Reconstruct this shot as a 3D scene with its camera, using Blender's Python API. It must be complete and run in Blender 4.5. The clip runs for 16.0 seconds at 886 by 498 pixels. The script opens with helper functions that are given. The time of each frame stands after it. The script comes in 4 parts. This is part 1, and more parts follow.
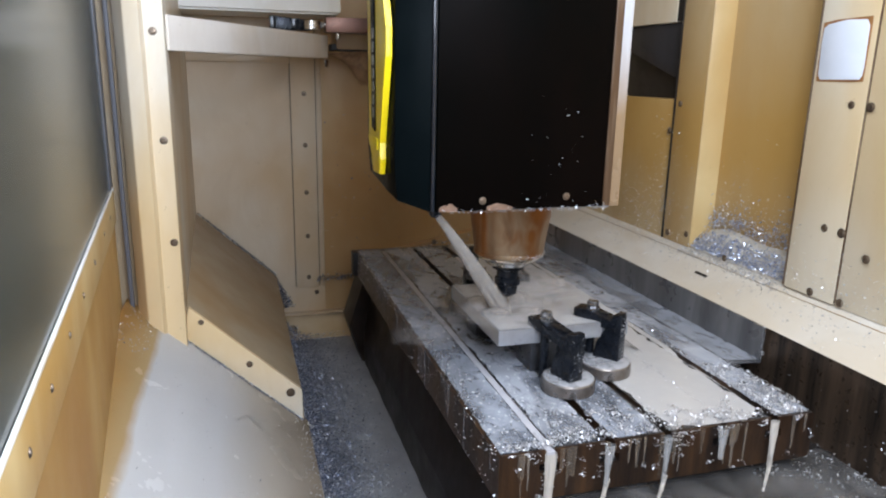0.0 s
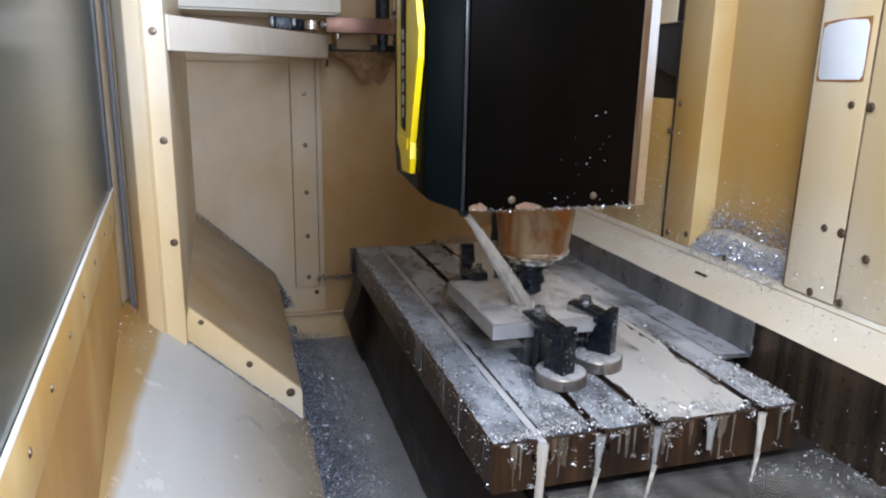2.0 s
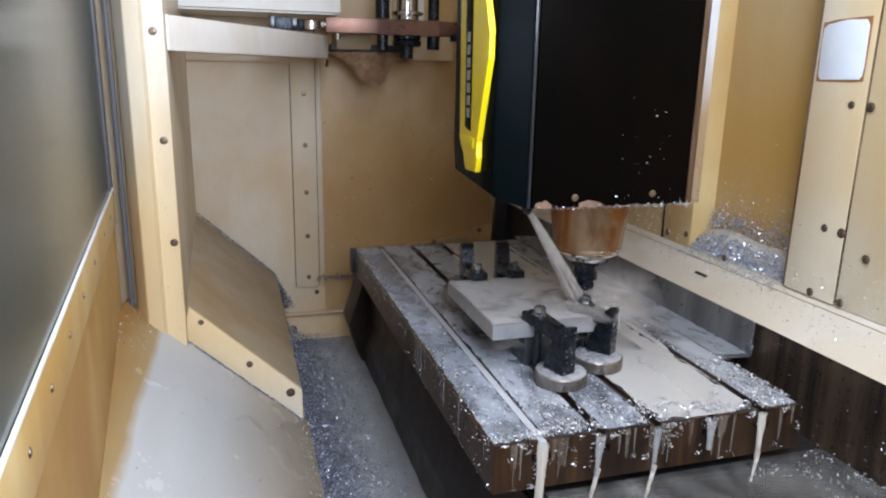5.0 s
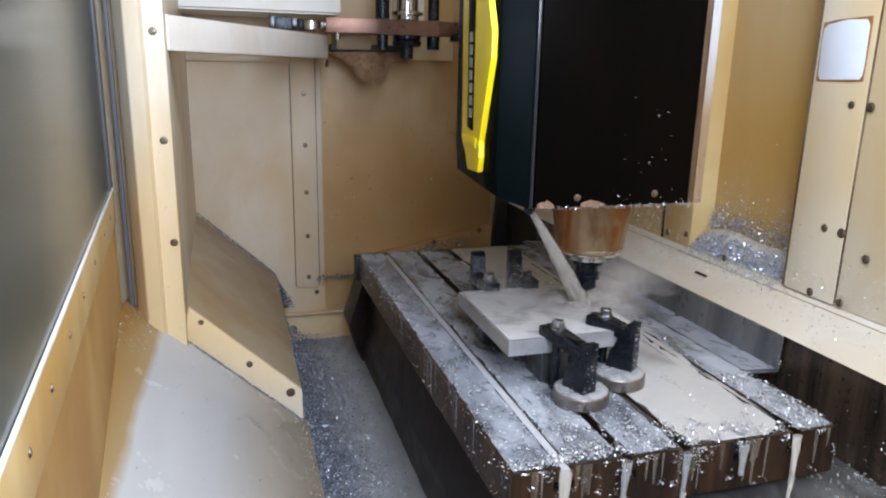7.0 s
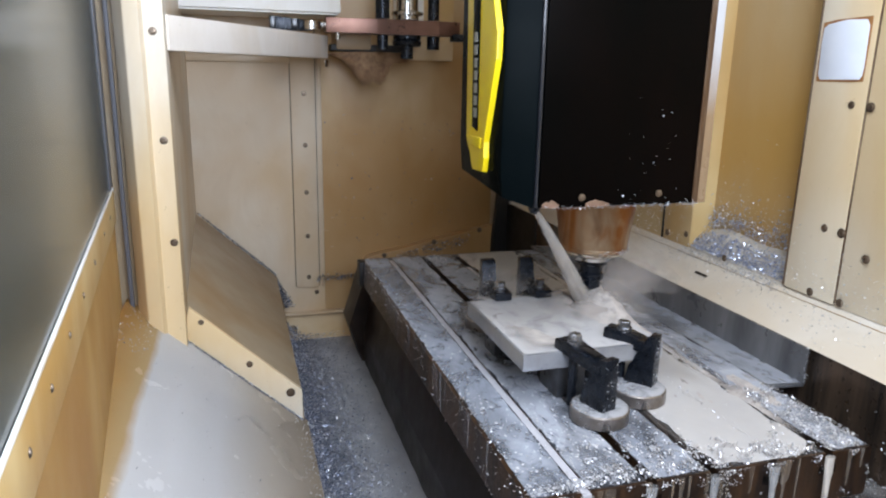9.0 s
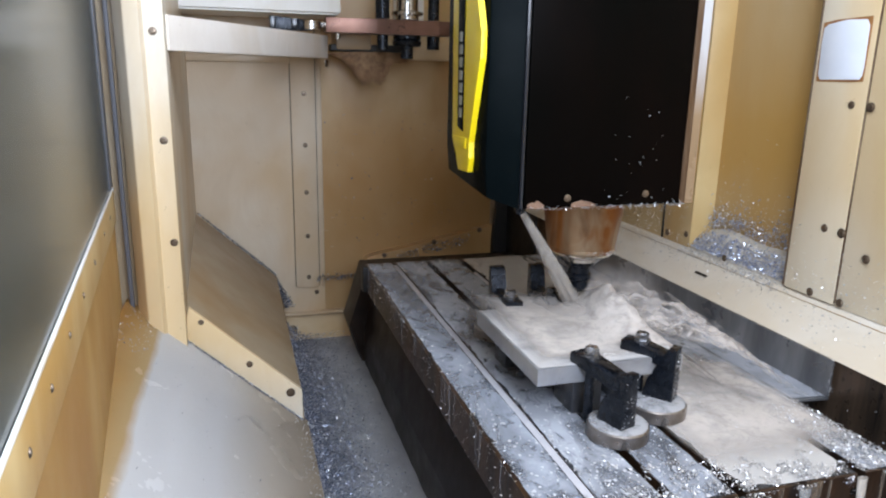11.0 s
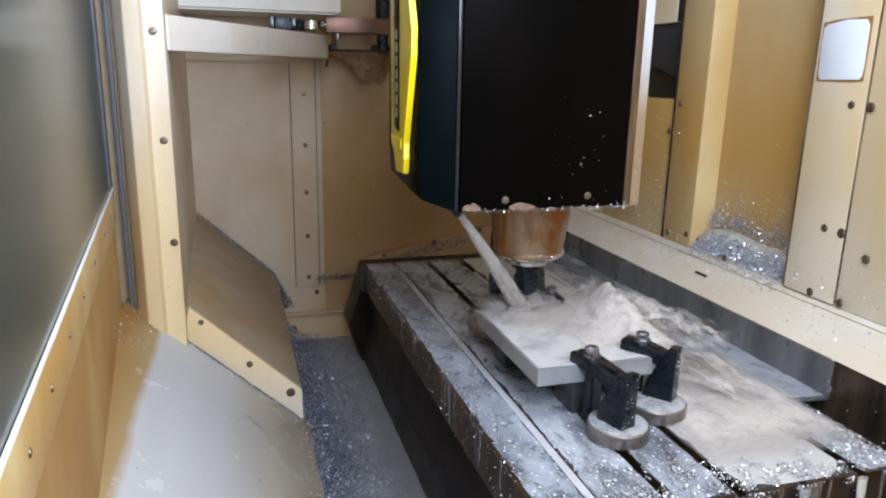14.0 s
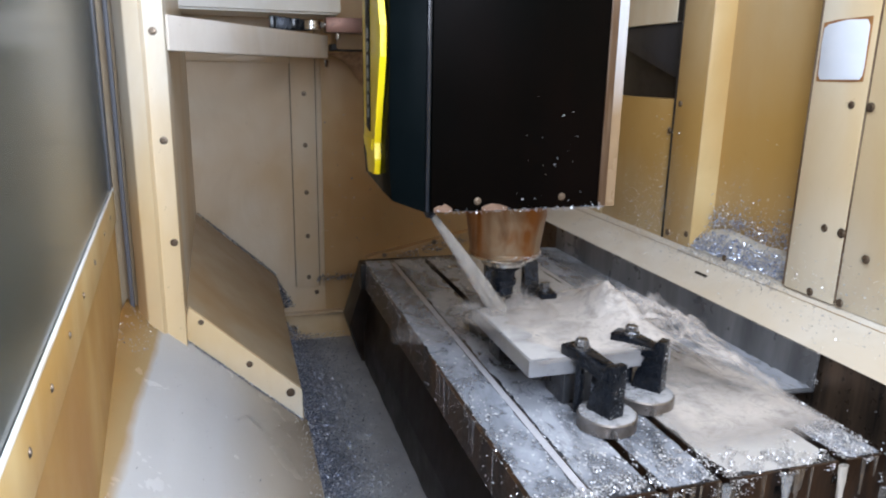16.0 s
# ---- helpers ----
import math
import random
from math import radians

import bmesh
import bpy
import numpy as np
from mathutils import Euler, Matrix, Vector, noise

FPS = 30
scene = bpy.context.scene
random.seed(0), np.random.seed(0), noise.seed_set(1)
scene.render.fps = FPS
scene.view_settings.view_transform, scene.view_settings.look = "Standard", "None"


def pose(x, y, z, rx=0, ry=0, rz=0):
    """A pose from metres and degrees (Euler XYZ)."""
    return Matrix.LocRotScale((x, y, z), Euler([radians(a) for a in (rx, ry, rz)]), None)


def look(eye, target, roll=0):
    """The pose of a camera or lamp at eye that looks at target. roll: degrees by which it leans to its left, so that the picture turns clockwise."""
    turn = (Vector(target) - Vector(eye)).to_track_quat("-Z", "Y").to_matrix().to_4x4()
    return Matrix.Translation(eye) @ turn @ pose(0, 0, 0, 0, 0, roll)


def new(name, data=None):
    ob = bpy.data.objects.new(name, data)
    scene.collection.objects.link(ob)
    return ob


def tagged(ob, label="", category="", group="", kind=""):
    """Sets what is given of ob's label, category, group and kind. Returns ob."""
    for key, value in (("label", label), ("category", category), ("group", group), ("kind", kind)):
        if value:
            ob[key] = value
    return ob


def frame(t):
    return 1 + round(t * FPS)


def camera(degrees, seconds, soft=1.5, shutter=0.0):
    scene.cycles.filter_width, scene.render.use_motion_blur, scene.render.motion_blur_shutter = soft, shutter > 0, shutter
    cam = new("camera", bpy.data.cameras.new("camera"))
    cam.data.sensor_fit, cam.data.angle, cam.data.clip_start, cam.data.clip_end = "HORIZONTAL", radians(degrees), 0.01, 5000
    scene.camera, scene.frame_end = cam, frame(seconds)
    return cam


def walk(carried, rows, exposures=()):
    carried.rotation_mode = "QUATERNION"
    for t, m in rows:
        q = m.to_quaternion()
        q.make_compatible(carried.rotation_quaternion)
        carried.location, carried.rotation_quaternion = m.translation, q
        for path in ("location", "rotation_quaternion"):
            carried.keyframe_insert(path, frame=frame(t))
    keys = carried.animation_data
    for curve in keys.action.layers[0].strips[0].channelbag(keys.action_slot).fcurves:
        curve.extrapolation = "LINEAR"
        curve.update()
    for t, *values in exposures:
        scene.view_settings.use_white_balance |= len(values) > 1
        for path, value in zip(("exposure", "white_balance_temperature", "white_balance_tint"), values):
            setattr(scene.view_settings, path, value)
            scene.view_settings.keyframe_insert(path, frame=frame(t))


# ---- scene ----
# Metres. The origin is the near corner of the machine table's top on the door side, where the
# table stands at its far stop; x runs to the column, y along the T-slots, z up.
cam = camera(64.79, 16.0, soft=2.1)
EYE = pose(-0.343, -0.867, 0.534, 0, 0, -16.723) @ pose(0, 0, 0, 75.85) @ pose(0, 0, 0, 0, 0, 1.182)
walk(cam, [(0.0, EYE), (16.0, EYE)], exposures=[(0.0, 0.34, 6050, 17), (16.0, 0.35, 6000, 17)])

# travel of the table along y and of the spindle head along x
TABLE = [(0, -.029), (.25, -.0205), (.5, -.0115), (.75, -.004), (1.0, 0), (1.25, 0), (3, 0), (4.8, 0), (5.1, -.001), (5.3, -.009), (6.5, -.057),
         (7, -.077), (7.5, -.096), (7.7, -.0995), (8, -.104), (8.5, -.122), (9, -.141), (10.1, -.186), (10.35, -.1955), (10.6, -.198), (12, -.198),
         (14.5, -.198), (14.7, -.197), (15, -.192), (15.5, -.180), (16, -.165)]
HEAD = [(0, -.104), (.25, -.104), (.5, -.102), (.75, -.0965), (1, -.0895), (1.5, -.0724), (2, -.0545), (2.5, -.035), (3, -.017), (3.5, 0), (4, .0204), (4.9, .055),
        (5.15, .061), (5.4, .0622), (6.5, .0622), (7.5, .0622), (7.75, .067), (8, .0707), (9, .0707), (10.1, .0707), (10.35, .068), (10.6, .0595), (11.5, .0264), (12, .0094),
        (12.5, -.0094), (13, -.0285), (13.5, -.0465), (14, -.0652), (14.5, -.083), (15, -.098), (15.3, -.1065), (15.6, -.1115), (16, -.1125)]

# ---- light ----
world = bpy.data.worlds.new("world")
scene.world = world
world.use_nodes = True
sky = world.node_tree.nodes.new("ShaderNodeTexSky")
sky.sky_type, sky.sun_disc, sky.sun_elevation, sky.sun_rotation = "NISHITA", False, radians(50), radians(200)
world.node_tree.links.new(sky.outputs[0], world.node_tree.nodes["Background"].inputs[0])
world.node_tree.nodes["Background"].inputs[1].default_value = 0.12


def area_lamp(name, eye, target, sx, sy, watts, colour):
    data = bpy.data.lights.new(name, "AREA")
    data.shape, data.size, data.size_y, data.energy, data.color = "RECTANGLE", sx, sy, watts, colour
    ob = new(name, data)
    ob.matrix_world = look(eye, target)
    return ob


# a lamp under the roof, and daylight in the open doorway behind the camera
# unseen fill lamp, added to brighten the room; it has no fixture
area_lamp("roof_fill_lamp", (0.0, 0.06, 1.46), (-0.1, 0.4, 0), 0.3, 1.3, 14.5, (.85, .94, 1))
area_lamp("doorway_daylight", (-0.02, -1.02, 0.95), (0.05, 1.4, 0.62), 0.8, 0.8, 22, (.82, .92, 1))


# ---- materials ----
def nodes_of(name):
    m = bpy.data.materials.new(name)
    m.use_nodes = True
    t = m.node_tree
    return m, t, t.nodes["Principled BSDF"]


def node(t, kind, **values):
    n = t.nodes.new(kind)
    for k, val in values.items():
        n.inputs[k].default_value = val
    return n


def coords(t, scale=(1, 1, 1)):
    c = t.nodes.new("ShaderNodeTexCoord")
    m = node(t, "ShaderNodeMapping", Scale=scale)
    t.links.new(c.outputs["Object"], m.inputs["Vector"])
    return m.outputs[0]


def noise_tex(t, scale, detail=4, rough=.6, stretch=(1, 1, 1), distort=0.0):
    n = node(t, "ShaderNodeTexNoise", Scale=scale, Detail=detail, Roughness=rough, Distortion=distort)
    t.links.new(coords(t, stretch), n.inputs["Vector"])
    return n.outputs["Fac"]


def ramp(t, fac, stops):
    r = t.nodes.new("ShaderNodeValToRGB")
    e = r.color_ramp.elements
    while len(e) < len(stops):
        e.new(0.5)
    for el, (p, c) in zip(e, stops):
        el.position, el.color = p, (*c, 1) if len(c) == 3 else c
    t.links.new(fac, r.inputs[0])
    return r.outputs[0]


def mixed(t, fac, a, b, kind="MIX"):
    n = t.nodes.new("ShaderNodeMix")
    n.data_type, n.blend_type = "RGBA", kind
    for sock, val in ((n.inputs[0], fac), (n.inputs[6], a), (n.inputs[7], b)):
        if hasattr(val, "links"):
            t.links.new(val, sock)
        else:
            sock.default_value = val if not isinstance(val, tuple) or len(val) == 4 else (*val, 1)
    return n.outputs[2]


def bump(t, p, height, strength=.2, distance=.002):
    b = node(t, "ShaderNodeBump", Strength=strength, Distance=distance)
    t.links.new(height, b.inputs["Height"])
    t.links.new(b.outputs[0], p.inputs["Normal"])


def painted(name, base, stain, low=.4, high=.75, scale=3.0, stretch=(1, 1, .35), rough=.38, speck=True, band=None):
    """Painted sheet steel with oily stains at a large scale, drips and fine specks."""
    m, t, p = nodes_of(name)
    c = mixed(t, ramp(t, noise_tex(t, scale, 3, .55, stretch, .4), [(low, (0, 0, 0)), (high, (1, 1, 1))]), base, stain)
    c = mixed(t, ramp(t, noise_tex(t, 7, 5, .7, (1, 1, .45), .8), [(.45, (0, 0, 0)), (.8, (.3, .3, .3))]), c, tuple(.8 * x for x in stain))
    if band:
        # oily rust stain between two heights, ragged edge; on the end wall also shade
        z0, z1, z2, z3, tint, amount = band
        q = t.nodes.new("ShaderNodeTexCoord")
        s = t.nodes.new("ShaderNodeSeparateXYZ")
        t.links.new(q.outputs["Object"], s.inputs[0])
        w = node(t, "ShaderNodeMath")
        w.operation = "MULTIPLY_ADD"
        t.links.new(noise_tex(t, 6, 4, .6, (1, 1, .4)), w.inputs[0])
        w.inputs[1].default_value = .3
        t.links.new(s.outputs[2], w.inputs[2])
        g = node(t, "ShaderNodeMapRange")
        g.inputs[1].default_value, g.inputs[2].default_value = z0 + .15, z3 + .15
        t.links.new(w.outputs[0], g.inputs[0])
        k1, k2 = (z1 - z0) / (z3 - z0), (z2 - z0) / (z3 - z0)
        c = mixed(t, ramp(t, g.outputs[0], [(0, (0, 0, 0)), (k1, (amount,) * 3), (k2, (amount,) * 3), (1, (0, 0, 0))]), c, tint)
    if speck:
        c = mixed(t, ramp(t, noise_tex(t, 95, 3, .7), [(.68, (0, 0, 0)), (.78, (.5, .5, .5))]), c, (.16, .1, .05))
    t.links.new(c, p.inputs["Base Color"])
    t.links.new(ramp(t, noise_tex(t, 9, 4), [(.05, (rough - .14,) * 3), (.95, (rough + .2,) * 3)]), p.inputs["Roughness"])
    bump(t, p, noise_tex(t, 14, 3), .12, .004)
    return m


def metal(name, a, b, rough=.3, scale=8, stretch=(1, 1, 1), metallic=1.0, rise=.15, fine=160, gloss=.5):
    m, t, p = nodes_of(name)
    p.inputs["Specular IOR Level"].default_value = gloss
    t.links.new(mixed(t, ramp(t, noise_tex(t, scale, 5, .65, stretch, .3), [(.35, (0, 0, 0)), (.68, (1, 1, 1))]), a, b), p.inputs["Base Color"])
    t.links.new(ramp(t, noise_tex(t, scale * 2.3, 4), [(.05, (max(.04, rough - .14),) * 3), (.95, (rough + .17,) * 3)]), p.inputs["Roughness"])
    p.inputs["Metallic"].default_value = metallic
    bump(t, p, noise_tex(t, fine, 3), rise, .001)
    return m


CREAM = painted("cream_paint", (.68, .55, .36), (.57, .36, .12), .40, .70, band=(.1, .2, .4, .6, (.58, .36, .11), .6))
BEAM = painted("beam_paint", (.88, .81, .72), (.74, .58, .38), .5, .8)
CREAM_CLEAN = painted("cream_paint_clean", (.74, .67, .53), (.66, .46, .21), .46, .78, band=(.05, .30, .42, .62, (.62, .44, .2), .5))
LEDGE = painted("filmed_ledge_paint", (.66, .61, .52), (.56, .46, .32), .42, .75, 5, (1, .5, 1), .35)
OCHRE = painted("ochre_stained_paint", (.53, .40, .22), (.43, .25, .07), .42, .7, 3.2, (1, 1, .22), .38, True, (.12, .34, .46, .80, (.47, .26, .05), .8))
BACK = painted("back_wall_paint", (.70, .60, .46), (.60, .41, .20), .40, .72, 2.2, (1, 1, .8))
# rust, and the spindle head's shade on the end wall put into the colour
BACK_RUSTY_SHADED = painted("rusty_shaded_back_wall_paint", (.64, .49, .29), (.46, .27, .09), .36, .68, 2.6, (1, 1, .7), .4, True, (-.4, -.2, .14, .5, (.40, .21, .06), .65))
# darker than the wall paint: the chute's shade is put into this colour
CHUTE = painted("oily_shaded_chute_paint", (.36, .28, .18), (.32, .20, .09), .4, .75, 4, (1, 1, 1), .42)
POST = painted("door_post_paint", (.80, .73, .60), (.66, .45, .2), .46, .76, 2.4, (1, 1, .5), .38, True, (-.3, -.05, .22, .5, (.66, .44, .16), .7))
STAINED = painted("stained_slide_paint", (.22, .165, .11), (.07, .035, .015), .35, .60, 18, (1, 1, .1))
# pale upper part: the strip's bright reflection is put into the colour
EDGE = painted("slide_edge_reflection_paint", (.54, .58, .64), (.36, .32, .27), .42, .70, 16, (1, 1, .08), .2, True, (-.25, -.10, .18, .34, (.24, .145, .06), .92))
RUSTY = painted("rusty_sill_paint", (.52, .32, .10), (.38, .19, .04), .36, .7, 2.6, (1, 1, .5), .5, False)
RAIL = painted("ochre_rail_paint", (.66, .50, .24), (.50, .29, .08), .4, .7, 4, (1, 1, .5), .4)
WHITE = painted("white_paint", (.90, .88, .83), (.7, .58, .38), .6, .85, 3, (1, 1, 1), .4, False)


SILL_A = .16


def sill_material():
    """Wet paint with a coloured-in white sheen, rusty along the foot of the door and greasy towards the pan."""
    m, t, p = nodes_of("wet_sill_sheen_paint")
    c = t.nodes.new("ShaderNodeTexCoord")
    s = t.nodes.new("ShaderNodeSeparateXYZ")
    t.links.new(c.outputs["Object"], s.inputs[0])
    w = node(t, "ShaderNodeMath")
    w.operation = "MULTIPLY_ADD"
    t.links.new(noise_tex(t, 7, 4, .6, (1, .5, 1)), w.inputs[0])
    w.inputs[1].default_value = .03
    t.links.new(s.outputs[0], w.inputs[2])
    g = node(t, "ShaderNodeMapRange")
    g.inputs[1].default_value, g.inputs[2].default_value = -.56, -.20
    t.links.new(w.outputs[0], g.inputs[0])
    # the white middle stops are the wet sheen, put into the colour
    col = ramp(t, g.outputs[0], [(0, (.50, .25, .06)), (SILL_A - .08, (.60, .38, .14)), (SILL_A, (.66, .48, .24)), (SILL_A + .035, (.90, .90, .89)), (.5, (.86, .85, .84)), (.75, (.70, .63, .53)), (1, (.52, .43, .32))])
    col = mixed(t, ramp(t, noise_tex(t, 95, 3, .7), [(.68, (0, 0, 0)), (.78, (.5, .5, .5))]), col, (.2, .12, .06))
    t.links.new(col, p.inputs["Base Color"])
    t.links.new(ramp(t, noise_tex(t, 9, 4), [(.05, (.12,) * 3), (.95, (.36,) * 3)]), p.inputs["Roughness"])
    bump(t, p, noise_tex(t, 14, 3), .12, .004)
    return m


SHEET = sill_material()
BLACK = metal("black_lacquer", (.0012, .0014, .0012), (.0035, .002, .0015), .34, 3, (1, 1, .4), 0.0, .03, 160, .018)
BLACK_GLOSS = metal("black_plastic", (.002, .0035, .004), (.004, .006, .0065), .26, 5, (1, 1, 1), 0.0, .01, 160, .014)
BEAD = metal("black_glossy_bead", (.012, .014, .018), (.02, .022, .028), .12, 9, (1, 1, .3), 0.0, .01)
YELLOW = metal("yellow_plastic", (.85, .66, .0), (.8, .58, .0), .35, 12, (1, 1, 1), 0.0, .03)
STEEL = metal("bright_steel", (.62, .6, .57), (.42, .38, .33), .22, 20, (1, 1, .2))
NOSE, _t, _p = nodes_of("oily_spindle_steel")
_p.inputs["Metallic"].default_value = .85
_c = mixed(_t, ramp(_t, noise_tex(_t, 9, 3, .5, (1, 1, .6), 1.6), [(.38, (0, 0, 0)), (.60, (1, 1, 1))]), (.35, .26, .165), (.24, .09, .02))
_c = mixed(_t, ramp(_t, noise_tex(_t, 30, 4, .6, (1, 1, .4), .6), [(.5, (0, 0, 0)), (.75, (.7, .7, .7))]), _c, (.11, .05, .02))
_t.links.new(_c, _p.inputs["Base Color"])
_t.links.new(ramp(_t, noise_tex(_t, 14, 4), [(.05, (.30,) * 3), (.95, (.55,) * 3)]), _p.inputs["Roughness"])
bump(_t, _p, noise_tex(_t, 120, 3), .04, .001)
DARK_STEEL = metal("dark_oily_steel", (.15, .10, .065), (.026, .022, .019), .3, 30, (1, 1, .07), .6, .2)
COVER = metal("wet_way_cover", (.070, .062, .056), (.022, .019, .017), .22, 6, (1, .3, 1), .55, .15)
WAY_SIDE = metal("oily_black_way_side", (.036, .024, .017), (.014, .009, .007), .42, 7, (1, .3, 1), .2, .15, 160, .25)
GUARD = metal("wet_grey_sheet", (.26, .26, .26), (.10, .10, .105), .3, 9, (1, 1, .15), .5, .1)
CAST = metal("cast_iron", (.082, .042, .019), (.010, .008, .008), .34, 34, (1, 1, .12), .35, .5)
LAND = metal("wet_ground_iron", (.085, .09, .10), (.035, .036, .04), .24, 18, (1, .5, 1), .5, .12)
SLOT = metal("slot_iron", (.012, .011, .01), (.02, .017, .015), .45, 20, (1, 1, 1), .3, .2)
CLAMP = metal("black_oxide_steel", (.006, .008, .012), (.017, .021, .029), .26, 25, (1, 1, 1), .5, .25)
NUT = metal("oiled_nut_steel", (.34, .34, .345), (.16, .16, .165), .25, 30, (1, 1, 1), .9, .1)
BLOCK = metal("oily_block_steel", (.10, .105, .115), (.045, .045, .05), .3, 16, (1, 1, 1), .6, .15)
DARK_FLAP = metal("dark_flap_rubber", (.03, .03, .034), (.015, .015, .017), .4, 9, (1, 1, .3), 0.0, .05)
GROUND_STEEL = metal("ground_steel", (.30, .275, .255), (.15, .12, .095), .28, 22, (1, 1, 1), .8, .2)
SILVER = metal("aluminium_plate", (.44, .45, .47), (.30, .30, .31), .32, 14, (1, 1, 1), .6, .2)
BROWN_STEEL = metal("bronzed_arm_steel", (.21, .11, .08), (.13, .07, .05), .3, 10, (1, 1, 1), .7, .05)
GREY_GLASS, _t, _p = nodes_of("dark_door_glass")
_p.inputs["Roughness"].default_value = .18
_p.inputs["IOR"].default_value = 1.19
_t.links.new(mixed(_t, noise_tex(_t, 3, 3, .5, (1, 1, .2)), (.028, .034, .030), (.058, .067, .058)), _p.inputs["Base Color"])
RUBBER = metal("grey_rubber", (.12, .12, .13), (.07, .07, .08), .5, 9, (1, 1, .2), 0.0, .05)
SCREW = metal("screw_steel", (.26, .20, .145), (.10, .07, .05), .35, 60, (1, 1, 1), .8, .2)
PLATE = metal("blank_label_plate", (.74, .77, .82), (.68, .72, .78), .45, 9, (1, 1, 1), 0.0, .02)
RUST = metal("rust", (.36, .17, .05), (.22, .09, .03), .7, 60, (1, 1, 1), 0.0, .5)
BRISTLE = metal("brown_bristle", (.42, .25, .12), (.18, .09, .04), .6, 40, (1, 1, 1), 0.0, .2)
SLUDGE, _t, _p = nodes_of("grey_wet_sludge")
_s = node(_t, "ShaderNodeSeparateXYZ")
_t.links.new(coords(_t), _s.inputs[0])
_w = node(_t, "ShaderNodeMath")
_w.operation = "MULTIPLY_ADD"
_t.links.new(noise_tex(_t, 16, 5, .65, (1, .6, 1), .6), _w.inputs[0])
_w.inputs[1].default_value = .14
_t.links.new(_s.outputs[0], _w.inputs[2])
_g = node(_t, "ShaderNodeMapRange")
_g.inputs[1].default_value, _g.inputs[2].default_value = -.12, .0
_t.links.new(_w.outputs[0], _g.inputs[0])
_c = mixed(_t, ramp(_t, noise_tex(_t, 9, 5, .65), [(.35, (0, 0, 0)), (.68, (1, 1, 1))]), (.80, .81, .83), (.60, .61, .64))
_c = mixed(_t, _g.outputs[0], mixed(_t, noise_tex(_t, 150, 3, .7), (.07, .08, .12), (.26, .28, .36)), _c)
_t.links.new(_c, _p.inputs["Base Color"])
_p.inputs["Roughness"].default_value = .36
bump(_t, _p, noise_tex(_t, 110, 4), .35, .002)
HOLE = metal("black_shade_and_parts", (.01, .009, .008), (.02, .016, .013), .5, 12, (1, 1, 1), 0.0, .2)


def chip_material(name, dull, middle):
    m, t, p = nodes_of(name)
    g = t.nodes.new("ShaderNodeNewGeometry")
    t.links.new(ramp(t, g.outputs["Random Per Island"], [(0, dull), (.6, middle), (1, (.95, .95, .95))]), p.inputs["Base Color"])
    p.inputs["Metallic"].default_value = .6
    p.inputs["Roughness"].default_value = .28
    return m


def milky(name, a, b, low, high, top=1.0, scale=9, stretch=(1, .5, 1), distort=.6, uneven=False):
    """Milky coolant: a thin film that breaks up."""
    m, t, p = nodes_of(name)
    t.links.new(mixed(t, noise_tex(t, 26, 4), a, b), p.inputs["Base Color"])
    p.inputs["Roughness"].default_value = .22
    alpha = ramp(t, noise_tex(t, scale, 5, .6, stretch, distort), [(low, (0, 0, 0)), (high, (top,) * 3)])
    if uneven:
        a = t.nodes.new("ShaderNodeAttribute")
        a.attribute_name = "thick"
        holes = ramp(t, noise_tex(t, 34, 4, .6, (1, .7, 1), 1.0), [(.30, (.35, .35, .35)), (.46, (1, 1, 1))])
        alpha = mixed(t, 1.0, alpha, holes, "MULTIPLY")
        alpha = mixed(t, 1.0, alpha, a.outputs["Color"], "MULTIPLY")
    t.links.new(alpha, p.inputs["Alpha"])
    bump(t, p, noise_tex(t, 40, 3), .25, .002)
    return m


CHIPS = chip_material("aluminium_chips", (.32, .32, .33), (.62, .62, .63))
BLUE_CHIPS = chip_material("blued_chips", (.25, .28, .38), (.52, .57, .72))
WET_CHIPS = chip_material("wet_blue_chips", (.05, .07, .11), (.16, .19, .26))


def spray_material():
    """Blown coolant: thins out to its edges."""
    m, t, p = nodes_of("coolant_spray")
    t.links.new(mixed(t, noise_tex(t, 26, 4), (.53, .48, .43, 1), (.44, .395, .355, 1)), p.inputs["Base Color"])
    p.inputs["Roughness"].default_value = .9
    p.inputs["Specular IOR Level"].default_value = .1
    a = t.nodes.new("ShaderNodeAttribute")
    a.attribute_name = "thick"
    k = node(t, "ShaderNodeMath")
    k.operation = "MULTIPLY"
    t.links.new(a.outputs["Fac"], k.inputs[0])
    t.links.new(ramp(t, noise_tex(t, 11, 4, .55, (1, 1, 1.4), .5), [(.14, (0, 0, 0)), (.46, (1, 1, 1))]), k.inputs[1])
    k2 = node(t, "ShaderNodeMath")
    k2.operation = "MULTIPLY"
    t.links.new(k.outputs[0], k2.inputs[0])
    t.links.new(ramp(t, noise_tex(t, 46, 5, .65, (1, 1, 1), 1.2), [(.30, (.7, .7, .7)), (.52, (1, 1, 1))]), k2.inputs[1])
    t.links.new(k2.outputs[0], p.inputs["Alpha"])
    bump(t, p, noise_tex(t, 60, 4, .6, (1, 1, 1), .8), .22, .004)
    return m


SPRAY = spray_material()
FILM_PALE = milky("milky_film", (.37, .39, .43), (.50, .515, .55), .29, .56, .93, uneven=True)
FILM_THIN = milky("thin_film", (.33, .355, .405), (.46, .485, .53), .27, .58, .92, uneven=True)
POOL = milky("coolant_pool", (.52, .495, .465), (.44, .425, .405), .22, .4, .97)
FOAM = metal("coolant_foam", (.60, .60, .61), (.50, .50, .52), .4, 40, (1, 1, 1), 0.0, .1)
